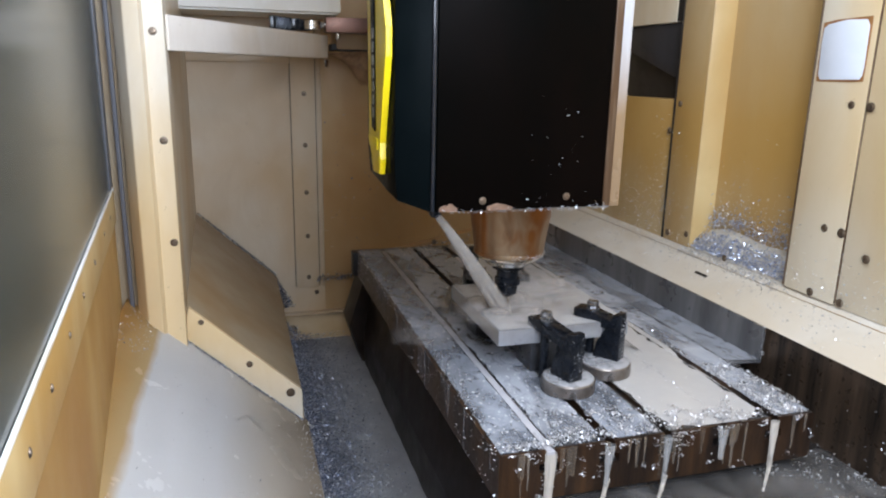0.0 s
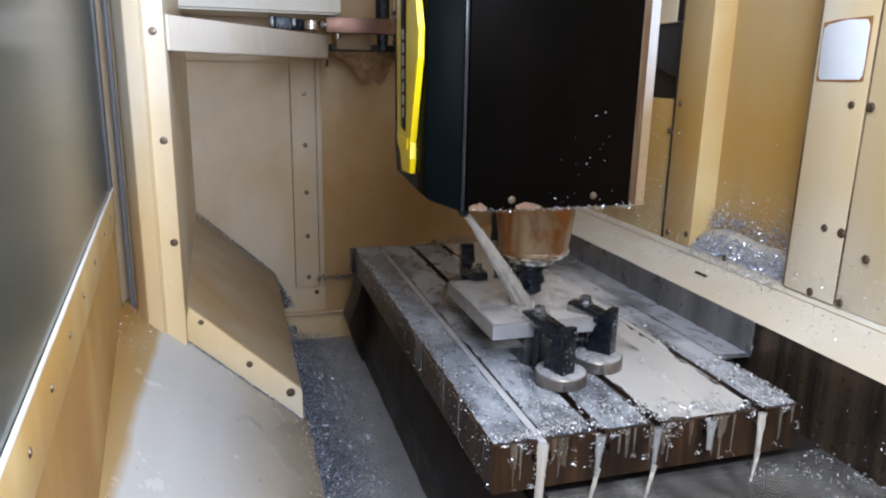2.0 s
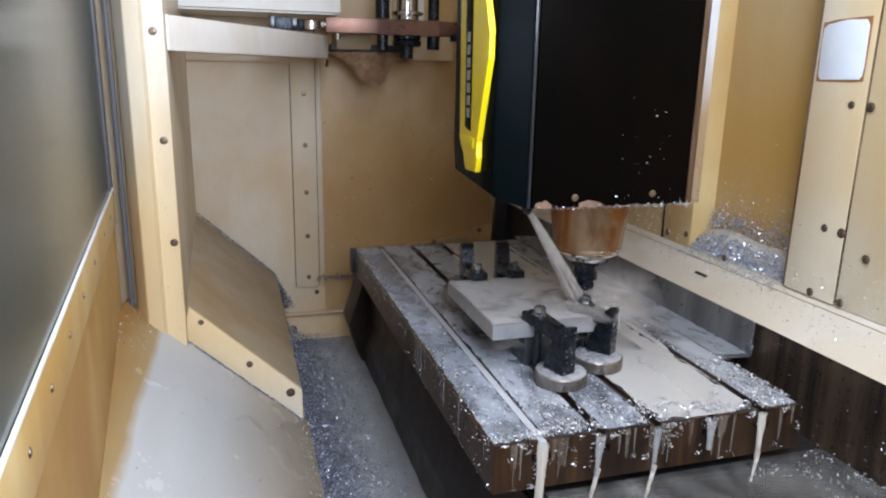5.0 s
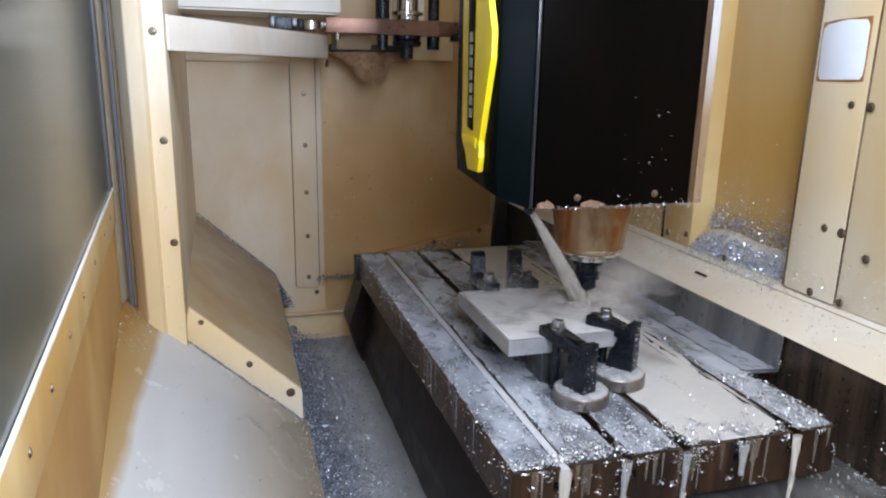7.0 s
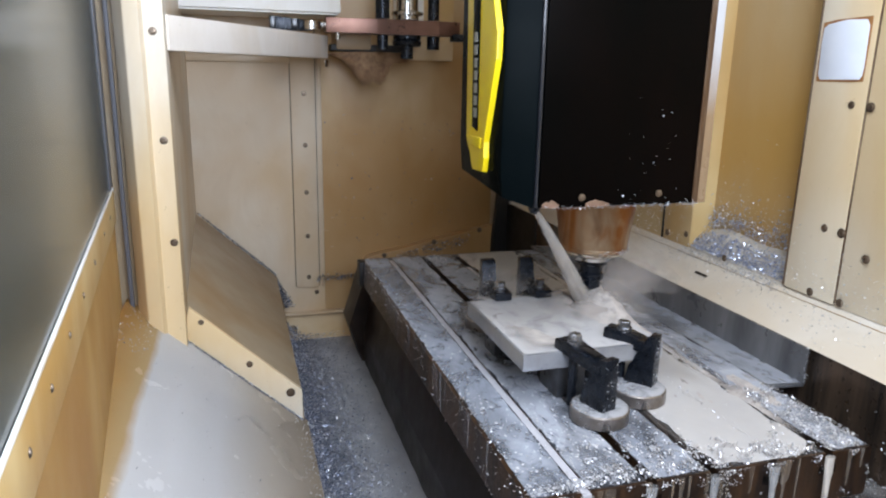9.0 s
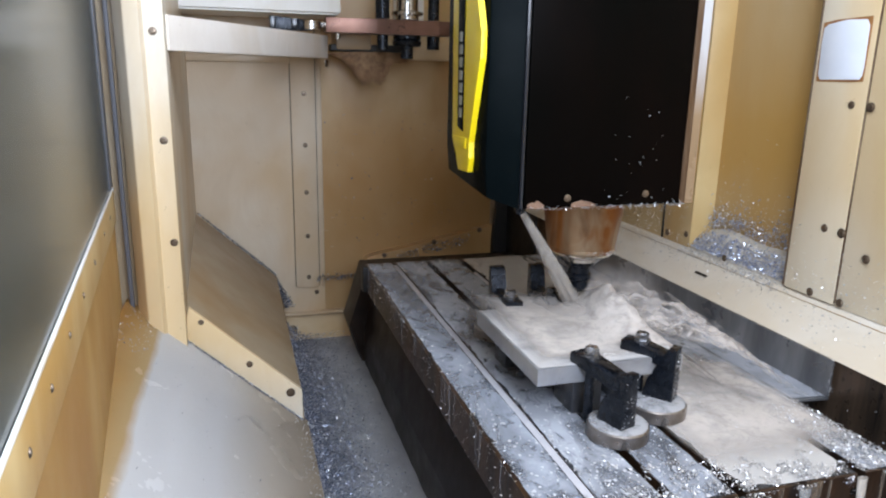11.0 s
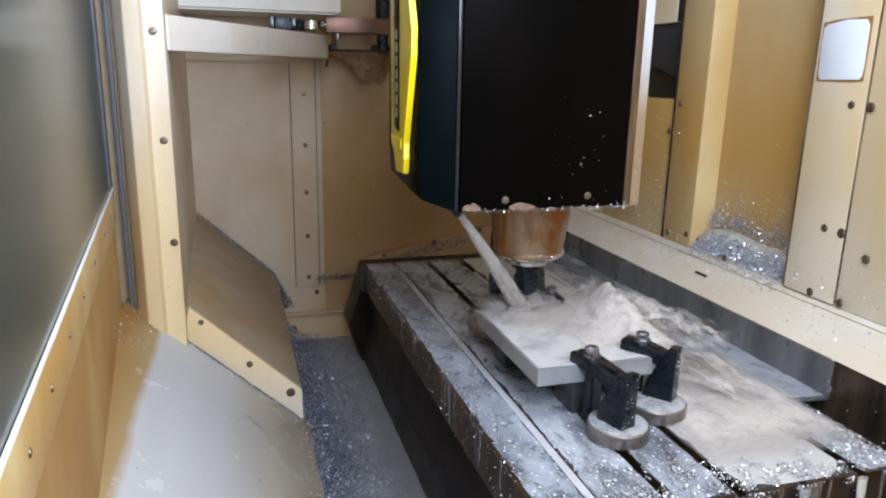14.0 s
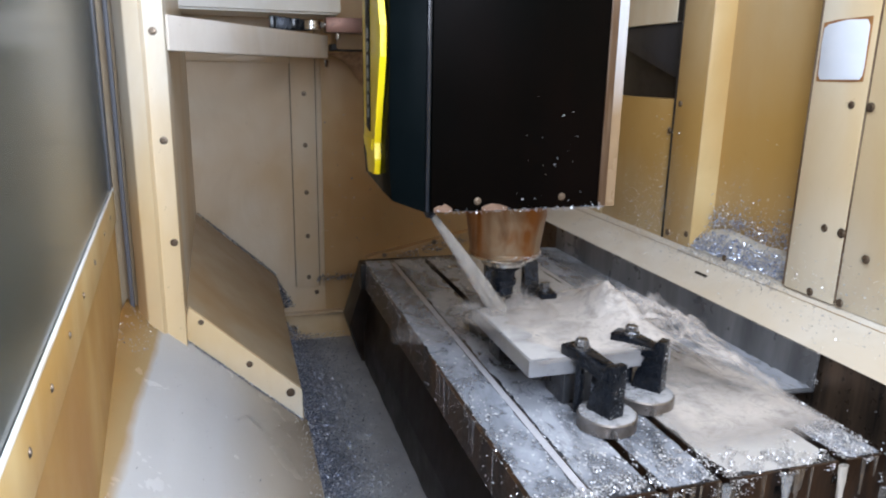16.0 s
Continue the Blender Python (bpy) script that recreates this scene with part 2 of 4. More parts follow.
# milky coolant, with the wet cover's pale reflection put into the colour
SWIRL = milky("coolant_reflection_swirls", (.30, .28, .25), (.42, .41, .39), .34, .78, .62, 5, (1, .6, 1), 1.4)
JET = milky("coolant_stream", (.56, .51, .45), (.70, .65, .58), .1, .9, .42, 60, (1, 1, .10))
DISC_FILM = milky("disc_coolant", (.36, .36, .37), (.48, .475, .47), .2, .55, .8, 30, (1, 1, 1))
PLATE_FILM = milky("plate_coolant", (.44, .43, .42), (.62, .59, .56), .12, .5, .92, 14, (1, 1, 1))
SLOT_WATER = milky("slot_coolant", (.38, .38, .41), (.54, .52, .52), .0, .05, 1.0)
RUN_PALE = milky("pale_run", (.36, .37, .40), (.46, .46, .47), .3, .75, .3, 60, (1, 1, .15))
RUN = milky("thin_run", (.34, .24, .13), (.30, .29, .28), .3, .7, .7, 60, (1, 1, .15))
DRIP_THIN = milky("thin_coolant_drip", (.42, .42, .41), (.34, .34, .33), .2, .7, .75, 60, (1, 1, .15))
DRIP = milky("coolant_drip", (.62, .56, .47), (.5, .47, .42), .2, .55, .92, 60, (1, 1, .15))


# ---- building helpers ----
ORIGIN = {}


def thing(name, at, label, category, group="", kind=""):
    ob = new(name)
    ob.location = at
    ORIGIN[ob.name] = Vector(at)
    return tagged(ob, label, category, group, kind)


def mesh_of(name, bm, material, at=Vector((0, 0, 0)), smooth=False):
    bmesh.ops.translate(bm, verts=bm.verts, vec=-Vector(at))
    bmesh.ops.recalc_face_normals(bm, faces=bm.faces)
    me = bpy.data.meshes.new(name)
    bm.to_mesh(me)
    bm.free()
    me.materials.append(material)
    if smooth:
        for f in me.polygons:
            f.use_smooth = True
        me.set_sharp_from_angle(angle=radians(35))
    return me


def part(name, bm, material, parent, label="", smooth=True):
    """A mesh, given in place, as a part of a thing or of a part."""
    o = ORIGIN.get(parent.name, Vector((0, 0, 0)))
    ob = new(name, mesh_of(name, bm, material, o, smooth))
    ob.parent = parent
    ORIGIN[ob.name] = o
    return tagged(ob, label)


def solid(name, bm, material, label, category, at=(0, 0, 0), group="", kind="", smooth=True):
    """A thing of one mesh, given in place, with its origin at the point at."""
    ob = new(name, mesh_of(name, bm, material, Vector(at), smooth))
    ob.location = at
    ORIGIN[ob.name] = Vector(at)
    return tagged(ob, label, category, group, kind)


def box(x0, x1, y0, y1, z0, z1, bevel=0.0, bm=None):
    bm = bm or bmesh.new()
    v = bmesh.ops.create_cube(bm, size=1)["verts"]
    bmesh.ops.scale(bm, vec=(x1 - x0, y1 - y0, z1 - z0), verts=v)
    bmesh.ops.translate(bm, vec=((x0 + x1) / 2, (y0 + y1) / 2, (z0 + z1) / 2), verts=v)
    if bevel:
        e = list({e for q in v for e in q.link_edges})
        bmesh.ops.bevel(bm, geom=e, offset=bevel, segments=2, affect="EDGES", profile=.6)
    return bm


def prism(points, axis, lo, hi, bevel=0.0, bm=None):
    """A profile drawn across an axis and drawn out along it. For y the points are (x, z), for x (y, z), for z (x, y)."""
    bm = bm or bmesh.new()
    put = {"x": lambda a, b, c: (c, a, b), "y": lambda a, b, c: (a, c, b), "z": lambda a, b, c: (a, b, c)}[axis]
    lo_v = [bm.verts.new(put(a, b, lo)) for a, b in points]
    hi_v = [bm.verts.new(put(a, b, hi)) for a, b in points]
    n = len(points)
    faces = [bm.faces.new(lo_v), bm.faces.new(hi_v[::-1])]
    for i in range(n):
        faces.append(bm.faces.new((lo_v[i], hi_v[i], hi_v[(i + 1) % n], lo_v[(i + 1) % n])))
    if bevel:
        bmesh.ops.bevel(bm, geom=list({e for f in faces for e in f.edges}), offset=bevel, segments=2, affect="EDGES", profile=.6)
    return bm


def lathe(x, y, rings, seg=40, bm=None):
    """Rings of (radius, z) round an upright axis."""
    bm = bm or bmesh.new()
    loops = [[bm.verts.new((x + r * math.cos(2 * math.pi * i / seg), y + r * math.sin(2 * math.pi * i / seg), z)) for i in range(seg)] for r, z in rings]
    for a, b in zip(loops, loops[1:]):
        for i in range(seg):
            bm.faces.new((a[i], a[(i + 1) % seg], b[(i + 1) % seg], b[i]))
    bm.faces.new(loops[0])
    bm.faces.new(loops[-1][::-1])
    return bm


def sheet(fn, nu, nv, thick=0.0):
    """A curved sheet from fn(u, v), u and v from 0 to 1."""
    bm = bmesh.new()
    g = [[bm.verts.new(fn(i / nu, j / nv)) for j in range(nv + 1)] for i in range(nu + 1)]
    for i in range(nu):
        for j in range(nv):
            bm.faces.new((g[i][j], g[i + 1][j], g[i + 1][j + 1], g[i][j + 1]))
    if thick:
        bmesh.ops.solidify(bm, geom=bm.faces[:], thickness=thick)
    return bm


SCREW_MESH = {}


def screw(parent, at, normal, r=.009):
    """A button-head screw with a socket, on a surface that faces the normal."""
    r *= .8
    key = round(r, 4)
    if key not in SCREW_MESH:
        bm = lathe(0, 0, [(r * 1.3, 0), (r * 1.3, r * .12), (r, r * .13), (r * .92, r * .36), (r * .55, r * .46), (r * .45, r * .44), (r * .42, r * .1)], 14)
        SCREW_MESH[key] = mesh_of("screw", bm, SCREW, Vector((0, 0, 0)), True)
    ob = new("screw", SCREW_MESH[key])
    ob.parent = parent
    o = ORIGIN.get(parent.name, Vector((0, 0, 0)))
    ob.matrix_basis = Matrix.Translation(Vector(at) - o) @ Vector(normal).to_track_quat("Z", "Y").to_matrix().to_4x4()
    return ob


def flakes(name, places, label, at=(0, 0, 0), size=(.002, .006), material=None, rng=random.Random(4)):
    """Curled metal chips lying at the places."""
    vs, fs = [], []
    for p in places:
        s = rng.uniform(*size)
        a = Euler((rng.uniform(-.9, .9), rng.uniform(-.9, .9), rng.uniform(0, 6.3))).to_matrix()
        w, k = s * rng.uniform(.25, .6), len(vs)
        for q in ((-s, -w, 0), (0, -w, s * .5), (0, w, s * .5), (-s, w, 0), (s, -w * .7, 0), (s, w * .7, 0)):
            vs.append(Vector(p) - Vector(at) + a @ Vector(q) * .5 + Vector((0, 0, s * .25)))
        fs += [(k, k + 1, k + 2, k + 3), (k + 1, k + 4, k + 5, k + 2)]
    me = bpy.data.meshes.new(name)
    me.from_pydata([tuple(q) for q in vs], [], fs)
    me.materials.append(material or CHIPS)
    ob = new(name, me)
    ob.location = at
    return tagged(ob, label, "metal chips", kind="stuff")


# ---- structure: the enclosure ----
def wall(name, bm, material, label):
    return solid(name, bm, material, label, "wall", kind="structure")


wall_back = wall("wall_back", box(-.62, .86, 1.65, 1.69, -.46, 1.5), BACK, "oil-stained cream sheet-metal end wall of the work space")
# raised cover strip on the end wall, with a fold beside it
strip = part("cover_strip", prism([(-.149, -.244), (-.066, -.244), (-.066, 1.2), (-.149, 1.2)], "y", 1.638, 1.6498, .002), BACK, wall_back)
for z in (.455, .278, .110, -.05, -.205):
    screw(wall_back, (-.104, 1.638, z), (0, -1, 0), .008)
screw(wall_back, (-.075, 1.6495, -.268), (0, -1, 0), .008)
for x in (-.1515, -.0645):
    part("joint", box(x, x + .002, 1.6492, 1.6499, -.244, 1.2), HOLE, wall_back)
part("fold", box(-.055, -.046, 1.643, 1.6498, -.244, 1.2, .002), BACK, wall_back)
part("edge_fold", box(-.484, -.15, 1.640, 1.6498, .556, .575, .002), BACK, wall_back)
part("bottom_flange", box(-.206, .10, 1.615, 1.6498, -.344, -.338, .001), BACK, wall_back)
part("foot_slope", prism([(1.6498, -.346), (1.52, -.398), (1.52, -.42), (1.6498, -.42)], "x", -.21, .06), CREAM, wall_back)
# sloping apron in front of the end wall, rising to the column
part("rusty_shaded_panel", box(-.044, .60, 1.645, 1.6498, -.336, 1.2, .001), BACK_RUSTY_SHADED, wall_back, "rust-brown panel with the spindle head's shade in its colour")
apron = part("end_apron", prism([(.098, -.45), (.098, -.15), (.104, -.137), (.118, -.130), (.60, -.031), (.60, -.45)], "y", 1.60, 1.6448, .002), BACK_RUSTY_SHADED, wall_back, "rust-stained sloping apron")
for x, z in ((.171, -.127), (.362, -.085), (.542, -.047)):
    screw(wall_back, (x, 1.5995, z), (0, -1, 0), .009)
# added black block; the corner's darkness is put into its colour
part("corner_gap", prism([(.624, .36), (.589, -.09), (.589, -.2), (.752, -.2), (.752, .36)], "y", 1.575, 1.5995, .003), HOLE, wall_back, "black block filling the dark corner behind the spindle head")

wall_right = wall("wall_right", prism([(.645, .060), (.756, .1175), (.756, .119), (.86, .119), (.86, .0585), (.648, .0585)], "y", -1.1, 1.575), LEDGE, "cream sheet-metal ledge and wall on the column side, rust-stained")
part("backing", box(.861, .88, -1.14, 1.69, -.46, 1.5), HOLE, wall_right)
part("wall_panel", box(.80, .86, .27, .66, .1195, 1.5), OCHRE, wall_right)
part("wall_panel", box(.75, .86, .607, .72, .116, 1.5, .003), OCHRE, wall_right)
part("wall_panel", prism([(.752, 1.06), (.752, 1.65), (.86, 1.65), (.86, 1.06)], "z", .116, 1.5), OCHRE, wall_right)
part("wall_panel", box(.753, .86, .724, 1.058, .116, .48, .002), OCHRE, wall_right)
part("wall_panel", box(.753, .86, .757, 1.058, .672, 1.5, .002), CREAM_CLEAN, wall_right)
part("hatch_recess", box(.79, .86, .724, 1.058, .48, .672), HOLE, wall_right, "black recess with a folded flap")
part("hatch_flap", prism([(.728, .671), (1.055, .671), (1.055, .625), (.76, .535), (.742, .545)], "x", .766, .771, .001), DARK_FLAP, wall_right, "dark grey bent flap")
part("flap_edge", box(.764, .766, .742, .746, .55, .645), STEEL, wall_right, "bright worn flap edge")
part("seam", box(.7475, .752, .7205, .7235, .117, 1.5), HOLE, wall_right, "dark rusty seam")
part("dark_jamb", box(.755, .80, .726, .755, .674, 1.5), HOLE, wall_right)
part("corner_post", prism([(.748, .601), (.801, .586), (.801, .604), (.752, .606)], "z", .12, 1.5, .002), RAIL, wall_right, "ochre-stained folded corner post")
part("wall_panel", box(.742, .86, .1403, .268, .117, 1.5, .003), CREAM_CLEAN, wall_right)
part("wall_panel", box(.746, .86, -.30, .1393, .114, 1.5, .003), CREAM_CLEAN, wall_right)
part("seam_strip", box(.741, .746, .02, .045, .255, 1.5, .001), CREAM, wall_right)
for y, z, r in ((.187, .258, .0075), (.146, .257, .009), (.085, .222, .008), (.198, .126, .008), (.125, .126, .008), (.458, .128, .0075), (.170, .492, .007), (.128, .490, .0085)):
    screw(wall_right, (.742, y, z), (-1, 0, 0), r)
for y, z in ((.62, .148), (.70, .135), (.70, .47), (.735, .40)):
    screw(wall_right, (.750, y, z), (-1, 0, 0), .008)
part("wall_panel", box(.75, .86, -1.1, -.302, .114, 1.5), CREAM, wall_right)
part("seam", box(.7415, .80, .2685, .2715, .120, 1.5), STAINED, wall_right)
part("seam", box(.7435, .75, .1395, .1405, .120, 1.5), STAINED, wall_right)
part("ledge_seam", prism([(.7325, .1056), (.7345, .1066), (.7345, .1072), (.7325, .1062)], "y", -1.1, 1.3), CHUTE, wall_right, "dark dirty fold line")
plate = part("blank_plate", prism([(.161, .537), (.250, .536), (.256, .545), (.258, .60), (.257, .630), (.248, .637), (.205, .643), (.163, .641), (.156, .630), (.1545, .56), (.156, .543)], "x", .7395, .7418, .0006), PLATE, wall_right, "blank pale label plate with a rusty rim")
part("rust_rim", prism([(.1525, .534), (.18, .532), (.2605, .5325), (.2615, .58), (.2608, .6405), (.23, .6445), (.152, .6465), (.1515, .60)], "x", .7412, .7422), RUST, wall_right)

wall_column_low = wall("wall_column_side", box(.65, .70, -1.1, 1.6, -.46, .058), DARK_STEEL, "dark streaked steel cover below the ledge")
# thin black strip that stands for shade on the column side
part("way_shade", box(.6435, .6498, 1.31, 1.574, -.2, .056, .001), HOLE, wall_column_low, "black strip for the shade at the column's end")
wall_left = wall("wall_left", prism([(-.462, .70), (-.482, 1.65), (-.62, 1.65), (-.62, .70)], "z", -.46, 1.5), BACK, "cream sheet-metal wall beside the door post")
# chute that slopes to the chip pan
chute = solid("chute_sheet", prism([(-.49, .058), (-.221, -.19), (-.213, -.33), (-.213, -.40), (-.235, -.40), (-.235, -.20), (-.50, .04)], "y", .66, 1.615, .0015), CHUTE, "sloping brown-stained sheet-metal chute beside the chip pan, shade in its colour", "chute panel", kind="structure")
flange = part("front_flange", prism([(-.455, .035), (-.221, -.184), (-.221, -.258), (-.47, -.03)], "y", .648, .66, .0015), POST, chute, "cream folded front flange")
screw(chute, (-.335, .648, -.108), (0, -1, 0), .007)
screw(chute, (-.247, .648, -.187), (0, -1, 0), .010)
screw(chute, (-.432, .6475, .0), (0, -1, 0), .006)
part("drip_lip", prism([(-.229, -.25), (-.222, -.25), (-.222, -.31), (-.229, -.30)], "y", .650, .658), RUSTY, chute)

bm = prism([(-.552, .635), (-.53, .60), (-.502, .60), (-.497, .617), (-.460, .617), (-.460, .70), (-.552, .70)], "z", -.08, 1.5, .003)
for q in bm.verts:
    if q.co.z < 0:
        # the foot is cut off on the slant
        q.co.z += .092 - .73 * (q.co.x + .552)
post = solid("door_post", bm, POST, "cream folded sheet-metal door post with screws", "door post", kind="structure")
for x, z in ((-.481, .60), (-.476, .394), (-.471, .187)):
    screw(post, (x, .617, z), (0, -1, 0), .0075)

# chip pan, sill sheet and floor
floor = solid("floor", sheet(lambda u, v: (-.24 + .29 * u, -1.1 + 2.76 * v, -.402 + .004 * noise.noise((u * 9, v * 40, 0)) + .05 * (1 - min(1, u / .35)) ** 2 * (.4 + .6 * noise.noise((3, v * 14, u * 4)))), 40, 200, .004), SLUDGE, "grey wet sludge on the chip pan floor", "floor", kind="structure")
sill = solid("sill_sheet", sheet(lambda u, v: (-.575 + .365 * u, -1.1 + 1.757 * v, .063 - .33 * u - .0006 * math.sin(30 * u)), 24, 20, .003), SHEET, "wet pale sheet-metal sill with a painted sheen, sloping to the chip pan", "sill", kind="structure")
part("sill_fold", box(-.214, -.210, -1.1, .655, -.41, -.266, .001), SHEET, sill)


def along_door(d, out, z):
    """A point d metres along the door from its far end, out from its face into the room."""
    return (-.577 + .0853 * d + .9964 * out, .62 - .9964 * d + .0853 * out, z)


def door_bar(d0, d1, o0, o1, z0, z1, bevel=0.0):
    bm = box(d0, d1, o0, o1, z0, z1, bevel)
    for q in bm.verts:
        q.co = Vector(along_door(*q.co))
    return bm


door = thing("door_1", along_door(0, 0, 0), "sliding machine door with dark reflecting glass in a cream frame", "door", kind="structure")
part("glass", door_bar(.055, 1.75, -.02, -.002, .30, 1.5), GREY_GLASS, door, "dark reflecting safety glass")
part("lower_panel", door_bar(0, 1.75, -.02, -.003, -.05, .29), RUSTY, door, "rust-stained cream lower panel")
rail = part("sill_rail", door_bar(.0, 1.75, -.002, .001, .235, .298, .0005), RAIL, door, "ochre-stained cream rail with screws")
# white paint stands in for the bead's bright reflection
part("glazing_bead", door_bar(.0, 1.75, -.0015, .0018, .2985, .3025, .0008), WHITE, door)
part("edge_seal", door_bar(.008, .06, -.004, .001, .305, 1.5, .001), RUBBER, door, "grey rubber seal")
part("edge_bead", lathe(-.581, .618, [(.0045, .30), (.0045, 1.49)], 14), WHITE, door, "bright edge bead")
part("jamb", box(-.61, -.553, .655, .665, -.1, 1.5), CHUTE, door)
part("jamb_seal", box(-.567, -.5585, .632, .642, -.06, 1.5, .003), RUBBER, door, "grey jamb seal")
part("jamb_seal", box(-.612, -.590, .632, .642, -.06, 1.5, .003), RUBBER, door)
for d in (.14, .276, .459, .613, .75, .879, .988, 1.1):
    screw(door, along_door(d, .001, .270), (.9964, .0853, 0), .0042)

# wall and open doorway behind the camera, roof
wall_near = wall("wall_near", box(-.62, -.45, -1.14, -1.1, -.46, 1.5), CREAM, "cream sheet-metal wall beside the operator's opening")
part("wall_panel", box(.40, .86, -1.14, -1.1, -.46, 1.5), CREAM, wall_near)
part("wall_panel", box(-.45, .40, -1.14, -1.1, -.46, .35), CREAM, wall_near)
part("wall_panel", box(-.45, .40, -1.14, -1.1, 1.36, 1.5), CREAM, wall_near)
ceiling = solid("ceiling", box(-.70, .86, -1.14, 1.69, 1.5, 1.53), WHITE, "white sheet-metal roof of the enclosure", "ceiling", kind="structure")
wall_door = wall("wall_door_side", box(-.72, -.70, -1.14, .64, -.46, 1.5), CREAM, "sheet-metal front skin behind the door")

# way covers under the table
cover = solid("way_cover", prism([(.078, -.112), (.074, -.135), (.074, -.41), (.655, -.41), (.655, -.112)], "y", -1.05, 1.28, .004), COVER, "dark wet telescopic steel way cover under the table", "way cover", kind="structure")
part("way_side", prism([(.0735, -.113), (.070, -.113), (.036, -.30), (.036, -.41), (.0735, -.41)], "y", -1.05, 1.28, .002), WAY_SIDE, cover, "oily black sloping side sheet")
part("end_wedge", prism([(.045, -.09), (.030, -.144), (-.012, -.275), (.03, -.41), (.6, -.41), (.6, -.09)], "y", 1.282, 1.42, .004), WAY_SIDE, cover)
for y in (-.75, -.50, -.25, .0):
    part("cover_step", box(.08, .648, y, y + .012, -.1115, -.107, .001), COVER, cover)

part("milky_reflection_swirls", sheet(lambda u, v: (.10 + .54 * u, -.62 + .64 * v, -.1062 + .0006 * noise.noise((u * 6, v * 6, 1))), 16, 16), SWIRL, cover, "milky swirls and a painted pale reflection on the wet way cover")
part("drain_mark", prism([(.692, .0846), (.6985, .0880), (.6985, .0888), (.692, .0854)], "y", .452, .496), HOLE, wall_right)

# ---- tool changer corner ----
beam = thing("magazine_beam", (-.25, 1.05, .566), "cream boxed sheet-metal beam in front of the tool magazine", "beam")
d = Vector((.416, .80, 0)).normalized()
n = Vector((d.y, -d.x, 0))
bm = prism([(0, .566), (.90, .572), (.90, .642), (0, .634)], "y", -.06, 0, .003)
for q in bm.verts:
    q.co = Vector((-.456, .66, 0)) + d * q.co.x + n * q.co.y + Vector((0, 0, q.co.z))
part("beam_face", bm, BEAM, beam)
bm = box(.86, .885, .0005, .006, .545, .566, .001)
for q in bm.verts:
    q.co = Vector((-.456, .66, 0)) + d * q.co.x + n * q.co.y + Vector((0, 0, q.co.z))
part("end_lug", bm, STEEL, beam)

housing = thing("magazine_housing", (-.27, 1.45, .70), "white sheet-metal tool magazine housing", "housing")
part("body", box(-.54, -.013, 1.36, 1.60, .704, 1.4, .004), WHITE, housing)
part("bottom_plate", box(-.54, -.02, 1.37, 1.60, .698, .7036, .001), WHITE, housing)
backing = thing("magazine_backing", (.1, 1.6, .575), "cream sheet-metal panel behind the tool changer", "panel")
part("panel", box(.16, .42, 1.60, 1.645, .575, 1.3, .003), CREAM, backing)
part("bracket", box(.20, .30, 1.55, 1.60, .70, 1.0, .01), WHITE, backing)

arm = thing("tool_changer_arm", (.15, 1.40, .69), "bronzed steel tool changer arm with black gripper fingers", "tool changer")
part("arm_bar", prism([(-.057, 1.37), (.10, 1.36), (.30, 1.362), (.372, 1.375), (.372, 1.43), (.30, 1.44), (.10, 1.445), (-.057, 1.43)], "z", .648, .692, .002), BROWN_STEEL, arm)
part("shaft", lathe(-.098, 1.40, [(.03, .655), (.03, .68)], 20), STEEL, arm)
part("slide_rod", box(-.10, -.055, 1.39, 1.41, .662, .678, .003), STEEL, arm)
g = part("gripper_finger", prism([(-.224, .648), (-.10, .652), (-.10, .680), (-.224, .692)], "y", 1.385, 1.415, .003), CLAMP, arm, "black gripper finger")
part("finger_pad", box(-.224, -.205, 1.378, 1.384, .650, .69, .002), BEAD, g)
part("finger_pad", box(-.160, -.135, 1.378, 1.384, .655, .685, .002), BEAD, g)
part("pin", lathe(.118, 1.37, [(.017, .60), (.017, .645)], 20), CLAMP, arm)
part("pin", lathe(.118, 1.37, [(.022, .694), (.022, .80)], 20), CLAMP, arm)
part("bolt", lathe(-.02, 1.385, [(.007, .63), (.007, .648)], 12), STEEL, arm)
part("pin", lathe(.285, 1.38, [(.020, .605), (.020, .645)], 20), CLAMP, arm)
part("pin", lathe(.285, 1.38, [(.018, .694), (.018, .80)], 20), CLAMP, arm)
part("end_stop", box(.345, .40, 1.36, 1.40, .632, .655, .004), CLAMP, arm)
h = part("tool_holder", lathe(.20, 1.385, [(.020, .575), (.020, .612), (.044, .614), (.046, .628), (.040, .632), (.044, .636), (.044, .646)], 32), CLAMP, arm, "black tool holder in the arm")
part("holder_ring", lathe(.20, 1.385, [(.036, .694), (.036, .705), (.05, .708), (.05, .716), (.034, .722), (.034, .80)], 32), STEEL, h)
part("magazine_pocket", box(-.015, .10, 1.46, 1.58, .60, .66, .01), CHUTE, arm)

# brush of brown bristles under the changer
rng = random.Random(11)
vs, fs = [], []
for k in range(3200):
    u = rng.random()
    x = -.045 + .27 * u
    length = (.030 + .075 * math.exp(-((u - .30) / .17) ** 2) + .072 * math.exp(-((u - .58) / .13) ** 2)) * rng.uniform(.72, 1.08)
    y = 1.50 + rng.uniform(-.03, .03)
    top = Vector((x, y, .600 - .02 * abs(u - .6)))
    lean = Vector((.09 * (.5 - u) + .03 + rng.uniform(-.012, .012), rng.uniform(-.03, 0), -length))
    w, i = Vector((.0012, 0, 0)), len(vs)
    vs += [top - w, top + w, top + lean * .6 + w + Vector((.006, 0, .004)), top + lean * .6 - w + Vector((.006, 0, .004)), top + lean]
    fs += [(i, i + 1, i + 2, i + 3), (i + 3, i + 2, i + 4)]
